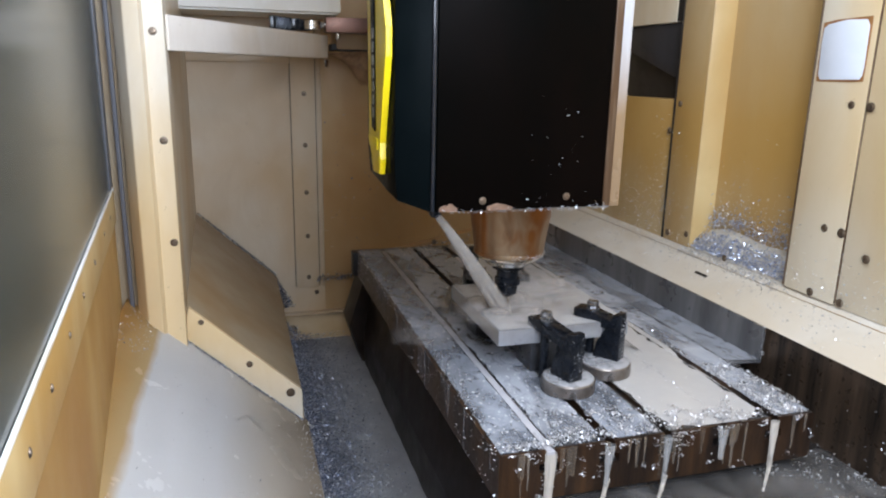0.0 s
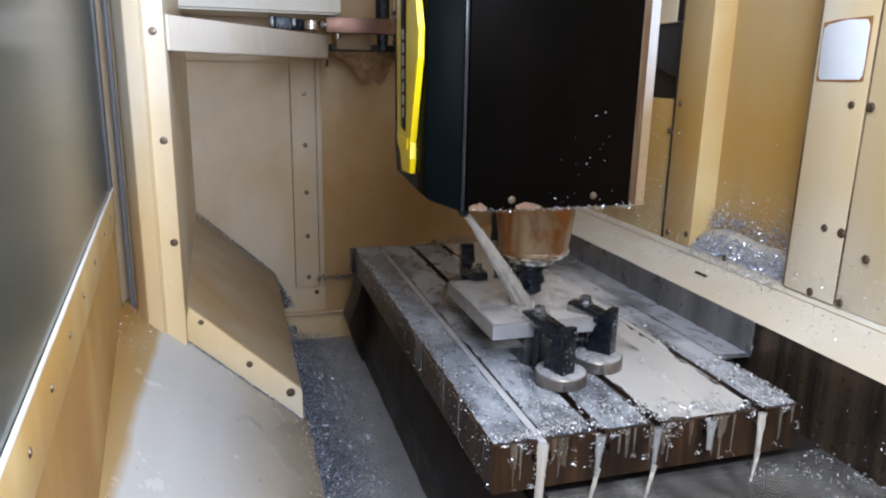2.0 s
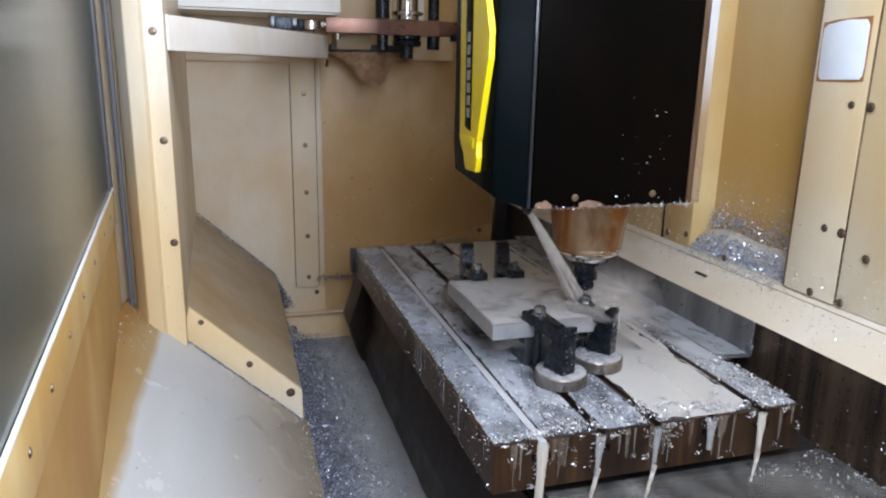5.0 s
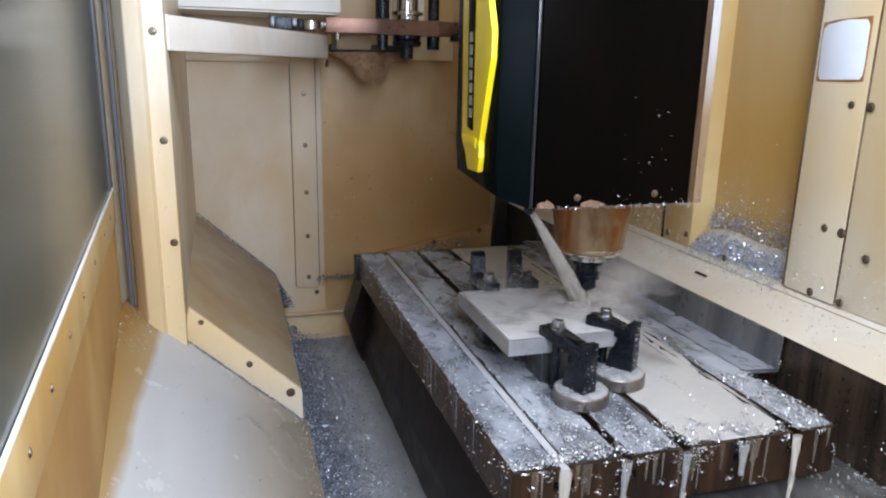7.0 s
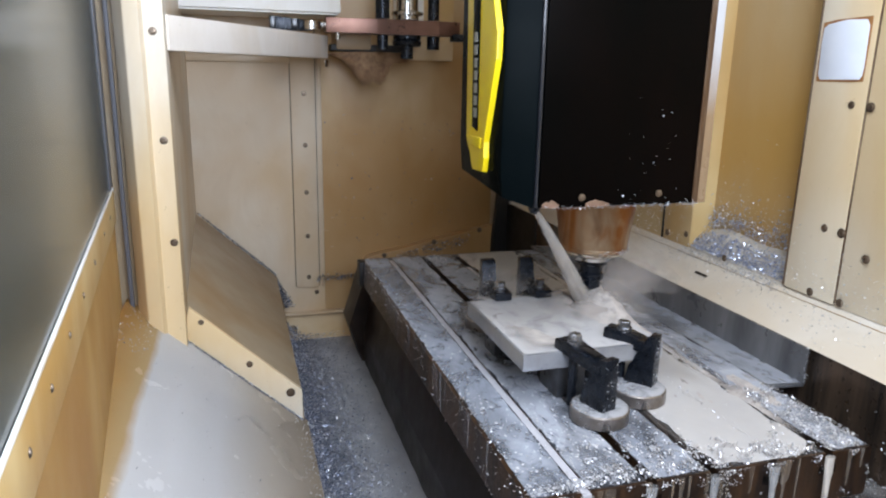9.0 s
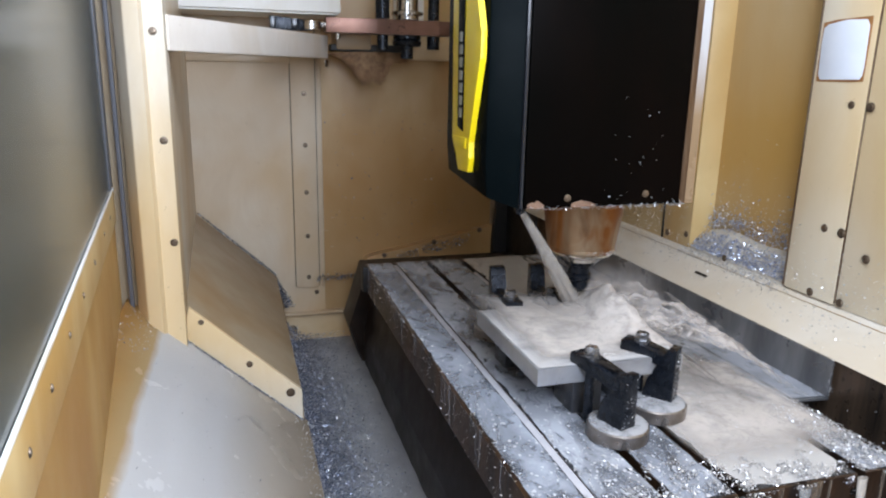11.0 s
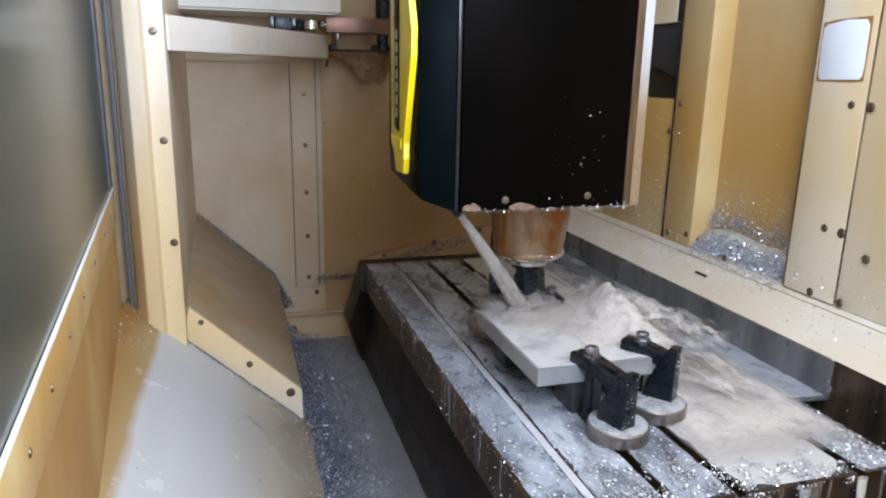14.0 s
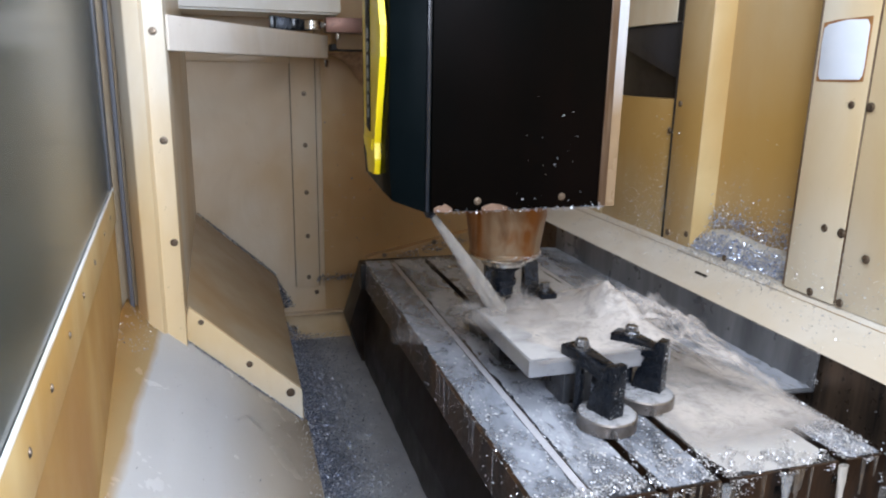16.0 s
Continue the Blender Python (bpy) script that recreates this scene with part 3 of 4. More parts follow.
me = bpy.data.meshes.new("bristles")
me.from_pydata([tuple(q) for q in vs], [], fs)
me.materials.append(BRISTLE)
brush = thing("wiper_brush", (.1, 1.50, .598), "brown bristle wiper brush under the tool changer", "brush")
br = new("bristles", me)
br.parent, br.location = brush, -Vector(brush.location)
tagged(br, kind="stuff")
part("brush_back", box(-.03, .235, 1.465, 1.535, .596, .618, .004), HOLE, brush)

# ---- spindle head ----
SH = Vector((.243, .31, .32))
head = thing("spindle_head", SH, "black milling spindle head with a yellow front strip", "spindle head")
hood = bmesh.new()
plan = [(.353, .172, .325), (.049, .170, .320), (.0, .184, .338), (-.004, .23, .346), (-.004, .385, .358), (.006, .412, .362), (.049, .46, .362), (.353, .46, .362)]
lo = [hood.verts.new(q) for q in plan]
mid = [hood.verts.new((x - (.004 if x < .01 else 0), y, z + .05)) for x, y, z in plan]
hi = [hood.verts.new((x - (.004 if x < .01 else 0), y, 1.25)) for x, y, z in plan]
for a, b in ((lo, mid), (mid, hi)):
    for k in range(8):
        hood.faces.new((a[k], a[(k + 1) % 8], b[(k + 1) % 8], b[k]))
hood.faces.new(lo)
hood.faces.new(hi[::-1])
bmesh.ops.bevel(hood, geom=[e for e in hood.edges], offset=.004, segments=2, affect="EDGES", profile=.6)
part("hood", hood, BLACK_GLOSS, head, "black plastic hood")
panel = part("side_panel", box(.058, .350, .1645, .172, .322, 1.25, .002), BLACK, head, "black lacquered side panel")
part("panel_edge", box(.0495, .0555, .164, .176, .322, 1.25, .003), BEAD, head, "glossy black corner bead")
for x, z in ((.135, .338), (.281, .341)):
    screw(head, (x, .1645, z), (0, -1, 0), .006)
BARE = metal("bare_chipped_primer", (.21, .125, .08), (.13, .07, .04), .6, 60, (1, 1, 1), 0.0, .4)
for x, w, hgt, k in ((.078, .015, .015, 0), (.164, .022, .013, 2)):
    rough_top = [(x + w * (1 - 2 * q / 7), .3225 + hgt * (.45 + .55 * math.sin(3.14 * q / 7)) * (.8 + .35 * noise.noise((q * 1.7, k * 3.1, .5)))) for q in range(8)]
    part("bare_patch", prism([(x - w, .3222), (x + w, .3222)] + rough_top, "y", .1633, .1652), BARE, head, "chipped bare patch")
# yellow strip on the front face
XF = -.008
part("yellow_strip", prism([(.356, 1.25), (.322, .427), (.312, .410), (.296, .402), (.294, .385), (.284, .372), (.232, .374), (.226, .398), (.231, .425), (.184, .555), (.183, .60), (.212, .66), (.212, 1.25)], "x", XF - .010, XF, .002), YELLOW, head, "yellow front strip")
part("strip_step", prism([(.316, .430), (.240, .430), (.243, .412), (.306, .414)], "x", XF - .0125, XF - .0095, .001), YELLOW, head)
part("strip_inlay", prism([(.316, 1.25), (.288, .446), (.260, .440), (.272, 1.25)], "x", XF - .0118, XF - .0098, .0005), BLACK_GLOSS, head, "black inlay with worn grey lettering bars")
LETTER = metal("grey_lettering", (.32, .31, .27), (.24, .24, .2), .5, 30, (1, 1, 1), 0.0, .02)
for k in range(7):
    z = .462 + k * .0205
    part("letter_bar", box(XF - .0124, XF - .0117, .264 + k * .0009, .279 + k * .0009, z, z + .0155), LETTER, head)
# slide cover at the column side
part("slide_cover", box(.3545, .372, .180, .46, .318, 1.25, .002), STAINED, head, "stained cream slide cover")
part("slide_edge", box(.3725, .391, .184, .46, .318, 1.25, .002), EDGE, head, "slide edge, bright reflection painted above, stained below")
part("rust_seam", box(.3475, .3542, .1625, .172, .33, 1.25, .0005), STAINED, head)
nx, ny = .243, .31
nose = part("spindle_nose", lathe(nx, ny, [(.0745, .315), (.0745, .285), (.073, .28), (.0645, .220), (.066, .218), (.066, .213), (.062, .210)], 64), NOSE, head, "oily steel spindle nose with rust-brown stains")
part("nose_ring", lathe(nx, ny, [(.060, .2098), (.060, .206), (.052, .204), (.050, .201)], 48), STEEL, nose)
part("nose_ring", lathe(nx, ny, [(.042, .2008), (.044, .198), (.042, .192), (.034, .189)], 48), STEEL, nose)
hold = part("tool_chuck", lathe(nx, ny, [(.030, .1888), (.030, .182), (.021, .179), (.021, .165), (.024, .163), (.024, .152), (.019, .148), (.019, .134), (.012, .128)], 40), CLAMP, head, "black tool chuck")
part("end_mill", lathe(nx, ny, [(.0055, .128), (.0055, .096), (.005, .0955)], 16), STEEL, head, "steel end mill")
part("nozzle", lathe(.068, .205, [(.010, .322), (.010, .312), (.006, .306)], 16), CLAMP, head)
rng = random.Random(5)
part_flakes = [(.06 + .30 * rng.random() ** .7, .166 + rng.uniform(-.006, .012), .319 + rng.uniform(-.002, .006)) for _ in range(420)]
part_flakes += [(nx + .0665 * math.cos(a), ny + .0665 * math.sin(a), .2145 + rng.uniform(-.004, .004)) for a in (rng.uniform(-1.9, .6) for _ in range(130))]
part_flakes += [(rng.uniform(.20, .345), .1635, .33 + .2 * rng.random() ** 2) for _ in range(26)]
head_chips = flakes("chips_on_head", part_flakes, "silver chips stuck along the spindle head's lower edge", SH, (.0015, .005))

# ---- coolant stream from the head ----
JA, JB = Vector((.070, .203, .312)), Vector((.236, .305, .100))


def tube(a, b, r0, r1, seg, rows, wobble, seed, sag=0.0):
    rr = random.Random(seed)
    bm = bmesh.new()
    axis = (b - a).normalized()
    s = axis.cross(Vector((0, 1, 0))).normalized()
    u = axis.cross(s)
    loops = []
    for j in range(rows + 1):
        f = j / rows
        c = a.lerp(b, f) + Vector((0, 0, sag * 4 * f * (1 - f)))
        r = r0 + (r1 - r0) * f
        loops.append([bm.verts.new(c + (s * math.cos(6.2832 * i / seg) + u * math.sin(6.2832 * i / seg)) * r * (1 + wobble * f * rr.uniform(-1, 1))) for i in range(seg)])
    for p, q in zip(loops, loops[1:]):
        for i in range(seg):
            bm.faces.new((p[i], p[(i + 1) % seg], q[(i + 1) % seg], q[i]))
    bm.faces.new(loops[0])
    bm.faces.new(loops[-1][::-1])
    return bm


jet = thing("coolant_stream", JA, "milky tan coolant stream shooting at the cutter", "coolant stream")
for k, f in enumerate((.85, .5)):
    part("stream", tube(JA, JB, .0070 * f, .019 * f, 14, 24, .12, 1 + k, .004), JET, jet)
for k in range(26):
    a, q = rng.uniform(0, 6.2832), rng.random() ** .6
    o = Vector((math.cos(a), .6 * math.sin(a), .35 * math.sin(a))) * q
    part("stream_strand", tube(JA + o * .0055, JB + o * rng.uniform(.016, .030), .0016, rng.uniform(.003, .0058), 6, 18, .35, 20 + k, rng.uniform(.002, .007)), JET, jet)


def spray(name, fn, thick, nu, nv, label, at):
    """A torn sheet of blown coolant from fn(u, v), with its thickness from 0 to 1."""
    bm = sheet(fn, nu, nv)
    bm.verts.ensure_lookup_table()
    ob = solid(name, bm, SPRAY, label, "coolant", at)
    a = ob.data.attributes.new("thick", "FLOAT", "POINT")
    for i in range(nu + 1):
        for j in range(nv + 1):
            a.data[i * (nv + 1) + j].value = thick(i / nu, j / nv)
    return ob


def crown(u, v):
    a = 6.2832 * u
    r = .012 + (.11 + .02 * math.cos(a)) * v
    return (.238 + r * math.cos(a), .31 + .9 * r * math.sin(a), .0965 + .022 * math.sin(3.1416 * min(1, v * 1.15)) * (.7 + .5 * noise.noise((math.cos(a) * 2, math.sin(a) * 2, v * 2))))


splash = spray("coolant_splash", crown, lambda u, v: .75 * (1 - v) ** .8, 48, 12, "milky coolant splashing off the plate round the cutter", (.238, .31, .097))


def mist_sheet(cx, cy, cz, w, h, lean, seed):
    return lambda u, v: (cx + w * (u - .5), cy + lean * v + .03 * noise.noise((u * 3, v * 3, seed)), cz + h * v * (1 - .5 * u) + .02 * noise.noise((u * 4, v * 2, seed + 9)) * v)


def soft_patch(k):
    return lambda u, v: k * max(0, math.sin(3.1416 * u)) ** .7 * max(0, 1 - v) ** .9 * min(1, v * 6 + .3)


mists = [spray("coolant_mist", mist_sheet(.30 + .035 * q, .30 + .05 * q, .10, .16 + .02 * q, .075 + .008 * q, .02, q * 5), soft_patch(.42), 20, 12, "tan coolant mist blown up beside the cutter", (.30 + .035 * q, .30 + .05 * q, .10)) for q in range(3)]


mists += [spray("coolant_mist", mist_sheet(.40 + .03 * q, .36 + .07 * q, .09, .20, .09 + .015 * q, .03, 30 + q * 5), soft_patch(.34), 20, 12, "tan coolant mist blown over the table", (.40 + .03 * q, .36 + .07 * q, .09)) for q in range(3)]


mists += [spray("coolant_mist", mist_sheet(.13 + .06 * q, .42 + .07 * q, .095, .17, .05, .02, 60 + q * 5), soft_patch(.3), 20, 12, "thin coolant mist drifting to the far clamps", (.13 + .06 * q, .42 + .07 * q, .095)) for q in range(2)]


def tear(x, y, seed, k=1.0):
    """A ragged share from 0 to 1 that tears a sheet of coolant open."""
    return min(1, max(0, .5 + .9 * k * noise.fractal((x, y, seed), .8, 2.1, 5)))


def wave_height(x, v):
    return .050 * math.exp(-((x - .322) / .038) ** 2) * math.exp(-((v - .58) / .26) ** 2)


def wave(u, v):
    x, y = .095 + .39 * u, .255 + .33 * v
    crest = wave_height(x, v)
    fall = max(0, (x - .348) / .12)
    rough = noise.fractal((x * 24, y * 24, 3), .75, 2.1, 5) * (.0016 + .22 * crest)
    return (x + .25 * rough, y - .4 * rough, .0975 + crest + rough - .088 * min(1.05, fall) ** 1.3)


def wave_thick(u, v):
    x, y = .095 + .39 * u, .255 + .33 * v
    edge = min(1, 9 * u, 5 * (1 - u), 9 * v, 6 * (1 - v))
    open_side = max(0, min(1, (x - .33) / .10))
    return edge * (1 - open_side * (1 - tear(x * 26, y * 13, 7, 1.3)) * .95)


flood = spray("coolant_wave", wave, wave_thick, 96, 80, "tan wave of coolant flooding over the plate's edge", (.33, .45, .09))


def curtain(x0, y0, w, h, lean, seed):
    """A torn curtain of coolant thrown off the crest."""
    def f(u, v):
        r = noise.fractal((u * 5, v * 4, seed), .8, 2.1, 4)
        return (x0 + w * u + lean * v + .012 * r, y0 - .09 * u + .02 * r, .118 + h * v * (1 - .55 * u) - .05 * u * u + .010 * r)
    return f


curtains = [spray("coolant_curtain", curtain(.285 + .022 * k, .50 - .055 * k, .15, .040 - .006 * k, .02, k * 4.7), lambda u, v, k=k: (min(1, 6 * u, 4 * (1 - u)) * (1 - v) ** .6 * tear(u * 7, v * 5, k * 3.3, 1.4)), 34, 18, "ragged tan curtain of coolant thrown off the plate", (.33 + .022 * k, .47 - .055 * k, .12)) for k in range(3)]


def ribbon(y0, reach, rise, seed):
    """A torn ribbon of coolant flung from the plate across the table."""
    def f(u, v):
        r = noise.fractal((u * 6, v * 3, seed), .8, 2.1, 4)
        return (.33 + reach * u + .010 * r, y0 - .16 * u + (.05 + .07 * u) * (v - .5) + .012 * r, .105 + rise * math.sin(3.1416 * u) - .085 * u * u + .010 * r + .02 * (v - .5))
    return f


streaks = [spray("coolant_streak", ribbon(.50 - .07 * k, .25 - .02 * k, .030 - .008 * k, 11 + k * 3.1), lambda u, v, k=k: .85 * min(1, 5 * u, 3 * (1 - u)) * (1 - abs(2 * v - 1)) ** .6 * tear(u * 5, v * 9, 20 + k * 2.7, 1.5), 60, 18, "torn tan streak of coolant flung across the table", (.45, .42 - .07 * k, .09)) for k in range(3)]


def pan_flood(u, v):
    x, y = .275 + .285 * u, .05 + .72 * v
    return (x, y, .0035 + (.003 * noise.noise((u * 3, v * 6, 8)) + .0022 * noise.fractal((x * 30, y * 16, 2), .8, 2.1, 4)) * min(1, 8 * v))


def pan_thick(u, v):
    x, y = .275 + .285 * u, .05 + .72 * v
    solid_front = max(0, min(1, (.55 - v) * 2.6))
    return min(1, 6 * u, 9 * (1 - u), 8 * v, 3 * (1 - v)) * max(solid_front, tear(x * 14 + y * 5, y * 7, 4, 1.5))


flood_low = spray("coolant_flood", pan_flood, pan_thick, 50, 90, "tan foaming coolant flooding the table", (.42, .40, .0))

# ---- table ----
TB = Vector((.28, .6, -.088))
table = thing("machine_table", TB, "cast-iron milling table with five T-slots, wet with coolant", "machine table")
prof = [(.004, -.081), (0, -.077), (0, -.004), (.004, 0)]
for k in range(5):
    c = .08 + .1 * k
    prof += [(c - .007, 0), (c - .007, -.022), (c - .016, -.022), (c - .016, -.036), (c + .016, -.036), (c + .016, -.022), (c + .007, -.022), (c + .007, 0)]
prof += [(.556, 0), (.56, -.004), (.56, -.077), (.556, -.081)]
part("table_slab", prism(prof, "y", 0, 1.238), CAST, table, "dark cast-iron slab with rusty sides")
for k in range(5):
    c = .08 + .1 * k
    part("table_land", box(c - (.076 if k == 0 else .0925), c - .0075, .004, 1.204, -.0004, .0003), LAND, table)
    part("slot_bottom", box(c - .0155, c + .0155, .003, 1.235, -.0356, -.034), SLOT, table)
for x, y0, y1, top, mat in ((.18, .26, .80, -.0035, SLOT_WATER), (.28, .30, 1.1, -.003, SLOT_WATER), (.38, .006, 1.2, .0008, POOL), (.48, .26, 1.2, .0006, POOL)):
    part("slot_water", sheet(lambda u, v, x=x, y0=y0, y1=y1, top=top: (x - .0069 + .0138 * u, y0 + (y1 - y0) * v, top + .0008 * noise.noise((v * 20, x * 9, 0)) - .016 * max(0, 1 - 30 * v)), 3, 40), mat, table, "milky coolant standing in a T-slot")
part("table_land", box(.4875, .556, .004, 1.204, -.0004, .0003), LAND, table)
part("end_lip", box(-.014, .575, 1.205, 1.245, -.075, -.002, .003), SLOT, table)
part("saddle", box(.08, .50, .10, 1.20, -.1115, -.0815, .002), SLOT, table)
guard = part("splash_guard", prism([(.5615, -.004), (.640, -.010), (.640, .060), (.6425, .060), (.6425, -.014), (.5615, -.009)], "y", .222, 1.30, .0005), GUARD, table, "grey wet sheet-metal splash guard")


def film(x0, x1, y0, y1, mat, seed, name="coolant_film"):
    """A thin wet film with an uneven edge, on the table."""
    nu, nv = 8, 60

    def f(u, v):
        x, y = x0 + (x1 - x0) * u, y0 + (y1 - y0) * v
        edge = min(u, 1 - u, v * 6, (1 - v) * 6)
        return (x, y, .0012 + .0010 * noise.noise((x * 30, y * 30, seed)) + (0 if edge > 0 else -.001))
    ob = part(name, sheet(f, nu, nv), mat, table)
    a = ob.data.attributes.new("thick", "FLOAT", "POINT")
    for i in range(nu + 1):
        for j in range(nv + 1):
            y = y0 + (y1 - y0) * j / nv + .10 * noise.noise((i / nu * 2 + seed, j / nv * 9, 1))
            a.data[i * (nv + 1) + j].value = .86 + .14 * max(0, min(1, (.92 - y) / .22))
    return ob


for k, (x0, x1, mat) in enumerate(((.004, .072, FILM_THIN), (.088, .172, FILM_PALE), (.188, .272, FILM_THIN), (.288, .472, POOL), (.488, .556, FILM_PALE))):
    film(x0, x1, .006, 1.232, mat, k * 7)
rng = random.Random(31)
for k in range(30):
    y, w, z1 = rng.uniform(.02, 1.2), rng.uniform(.0006, .0018), -.08 * rng.uniform(.2, 1)
    part("side_run", prism([(y - w, -.001), (y + w, -.001), (y + w * .4, z1), (y - w * .4, z1)], "x", -.0016, .0006), RUN_PALE, table)
for k in range(26):
    x, w, z1 = rng.uniform(.01, .55), rng.uniform(.0015, .005), -.08 * rng.uniform(.4, 1)
    part("front_run", prism([(x - w, -.001), (x + w, -.001), (x + w * .4, z1), (x - w * .4, z1)], "y", -.0016, .0006), RUN, table)
guard_film = part("guard_film", sheet(lambda u, v: (.562 + .076 * u, .225 + 1.07 * v, -.0015 - .005 * u + .001 * noise.noise((u * 4, v * 30, 2))), 6, 60), FILM_PALE, table)
a = guard_film.data.attributes.new("thick", "FLOAT", "POINT")
for q in a.data:
    q.value = .75
part("slot_stream", prism([(.0733, -.020), (.0867, -.020), (.0865, -.001), (.0735, -.001)], "y", -.004, 1.21, .001), SLOT_WATER, table, "milky coolant running in a T-slot")

# coolant running off the near ends of the slots
drips = []
for k, (x, drop, w) in enumerate(((.08, .20, .010), (.178, .06, .009), (.279, .07, .008), (.38, .045, .010), (.478, .075, .009))):
    def run(u, v, x=x, drop=drop, w=w, k=k):
        a = 6.2832 * u
        q = 1 - .55 * min(1, v * 1.4)
        return (x + w * q * math.cos(a) * (1 + .2 * noise.noise((v * 5, k, u))) - .01 * v, -.004 - .010 * v + .0045 * math.sin(a), -.004 - drop * v)
    o = solid("coolant_drip", sheet(run, 12, 14), DRIP_THIN if k in (1, 2, 3) else DRIP, "milky coolant running off a T-slot's end", "coolant", (x, -.004, -.004), "coolant drips off the table")
    drips.append(o)
    if k in (1, 2, 4):
        part("thin_run", tube(Vector((x - .004, -.010, -drop + .004)), Vector((x - .03, -.03, -.112)), .004, .002, 8, 10, .3, 40 + k), DRIP, o)

# ---- work and clamps on the table ----
plate_ob = thing("workpiece", (.216, .383, .066), "bright aluminium plate clamped on parallel blocks", "workpiece")
part("plate", box(.087, .345, .241, .525, .066, .094, .0012), SILVER, plate_ob)
part("wet_top", sheet(lambda u, v: (.09 + .252 * u, .244 + .278 * v, .0952 + .0007 * noise.noise((u * 6, v * 6, 5))), 20, 20), PLATE_FILM, plate_ob, "milky coolant on the plate")
riders = [plate_ob]
for x0, x1, y0, y1 in ((.160, .212, .262, .330), (.25, .296, .285, .345), (.12, .166, .455, .51), (.255, .301, .455, .51)):
    b = solid("parallel_block", box(x0, x1, y0, y1, .001, .0655, .002), BLOCK, "ground steel parallel block under the aluminium plate", "support block", ((x0 + x1) / 2, (y0 + y1) / 2, .001), "parallel blocks under the workpiece")
    riders.append(b)


def clamp(cx, cy, length, yaw, way=1, top=.119):
    """A strap clamp with a stepped heel block on a round riser. The heel's outer face is at cy; the strap reaches inwards (way 1: to +y)."""
    at = Vector((cx, cy, .0242))
    c = thing("strap_clamp", at, "black strap clamp with stepped heel block holding the plate", "clamp", "clamps round the workpiece")

    def turned(bm, by):
        bmesh.ops.rotate(bm, cent=(cx, cy + .02 * way, 0), matrix=Matrix.Rotation(radians(by), 3, "Z"), verts=bm.verts)
        return bm

    def yz(pairs):
        return [(cy + way * a, b) for a, b in pairs]
    part("strap", turned(prism(yz([(.010, .080), (length, .0965), (length, .1125), (length - .03, .1125), (.010, .099)]), "x", cx - .017, cx + .017, .002), yaw), CLAMP, c)
    y0, y1 = sorted((cy + way * .03, cy + way * (length - .045)))
    part("strap_slot", turned(box(cx - .006, cx + .006, y0, y1, .106, .1095, .0003), yaw), SLOT, c)
    part("heel_block", turned(prism(yz([(0, .0245), (.050, .0245), (.044, .055), (.018, top - .008), (.014, top), (0, top + .001)]), "x", cx - .015, cx + .015, .0015), yaw), CLAMP, c, "stepped black heel block")
    s = cy + way * (length - .03)
    part("stud", turned(lathe(cx, s, [(.008, .005), (.008, .124)], 12), yaw), CLAMP, c)
    part("washer", turned(lathe(cx, s, [(.014, .1105), (.014, .116)], 20), yaw), NUT, c)
    part("nut", turned(lathe(cx, s, [(.011, .116), (.011, .1265), (.009, .128)], 6), yaw), NUT, c, "steel clamp nut")
    return c


for dx, dy in ((.196, .180), (.296, .230), (.165, .62), (.255, .62)):
    riders.append(solid("riser_disc", lathe(dx, dy, [(.045, .0012), (.047, .003), (.047, .022), (.045, .024)], 48), GROUND_STEEL, "round ground-steel riser under a clamp", "riser disc", (dx, dy, .0012), "riser discs under the clamps"))
    part("wet_top", lathe(dx, dy, [(.0445, .0242), (.043, .0252), (.030, .0256)], 40), DISC_FILM, riders[-1], "pale wet film on top")
riders += [clamp(.192, .154, .113, 17, 1, .110), clamp(.311, .218, .092, 38, 1, .113), clamp(.163, .635, .13, -4, -1, .15), clamp(.250, .635, .13, -4, -1, .15)]

# ---- loose chips ----
rng = random.Random(21)


def spread(n, fn):
    return [fn() for _ in range(n)]


def clumped(n, clumps, fn, sx, sy):
    """Chips in clumps round places from fn."""
    cs = [fn() for _ in range(clumps)]
    out = []
    for _ in range(n):
        x, y, z = rng.choice(cs)
        out.append((x + rng.gauss(0, sx), y + rng.gauss(0, sy), z + .002 * rng.random()))
    return out


def near_edge():
    x = .01 + .545 * rng.random()
    return (x, .006 + abs(rng.gauss(0, .03 if x > .09 else .01)), .002)


def on_table(places):
    return [(min(max(x, .002), .557), max(y, .0005), z) for x, y, z in places]


spots = on_table(clumped(2600, 150, near_edge, .005, .005) + clumped(1500, 80, lambda: (rng.uniform(.49, .556), rng.uniform(.003, .20), .003), .006, .008))
spots += spread(260, lambda: (rng.uniform(.002, .03) * rng.random(), rng.uniform(0, 1.23), .001))
spots += spread(420, lambda: (rng.choice((.09, .19, .29, .39, .49)) + rng.gauss(0, .004), rng.uniform(0, .35), .002))
spots += spread(260, lambda: (.20 + rng.gauss(0, .03), 1.18 + rng.gauss(0, .025), .003))
spots += [(min(max(x, .002), .557), -.001 - .003 * rng.random(), min(-.002, max(-.078, z))) for x, z, _ in clumped(620, 60, lambda: (rng.uniform(0, .56), -.085 * rng.random() ** 1.8, 0), .004, .004)]
spots += spread(300, lambda: (-.002, rng.uniform(0, 1.23), -.08 * rng.random() ** 1.5))
spots += spread(30, lambda: (lambda q: (.198 + .014 * q, .1525 + .005 * q, rng.uniform(.03, .108)))(rng.uniform(-1, 1))) + spread(24, lambda: (lambda q: (.323 + .011 * q, .2205 + .009 * q, rng.uniform(.03, .108)))(rng.uniform(-1, 1)))
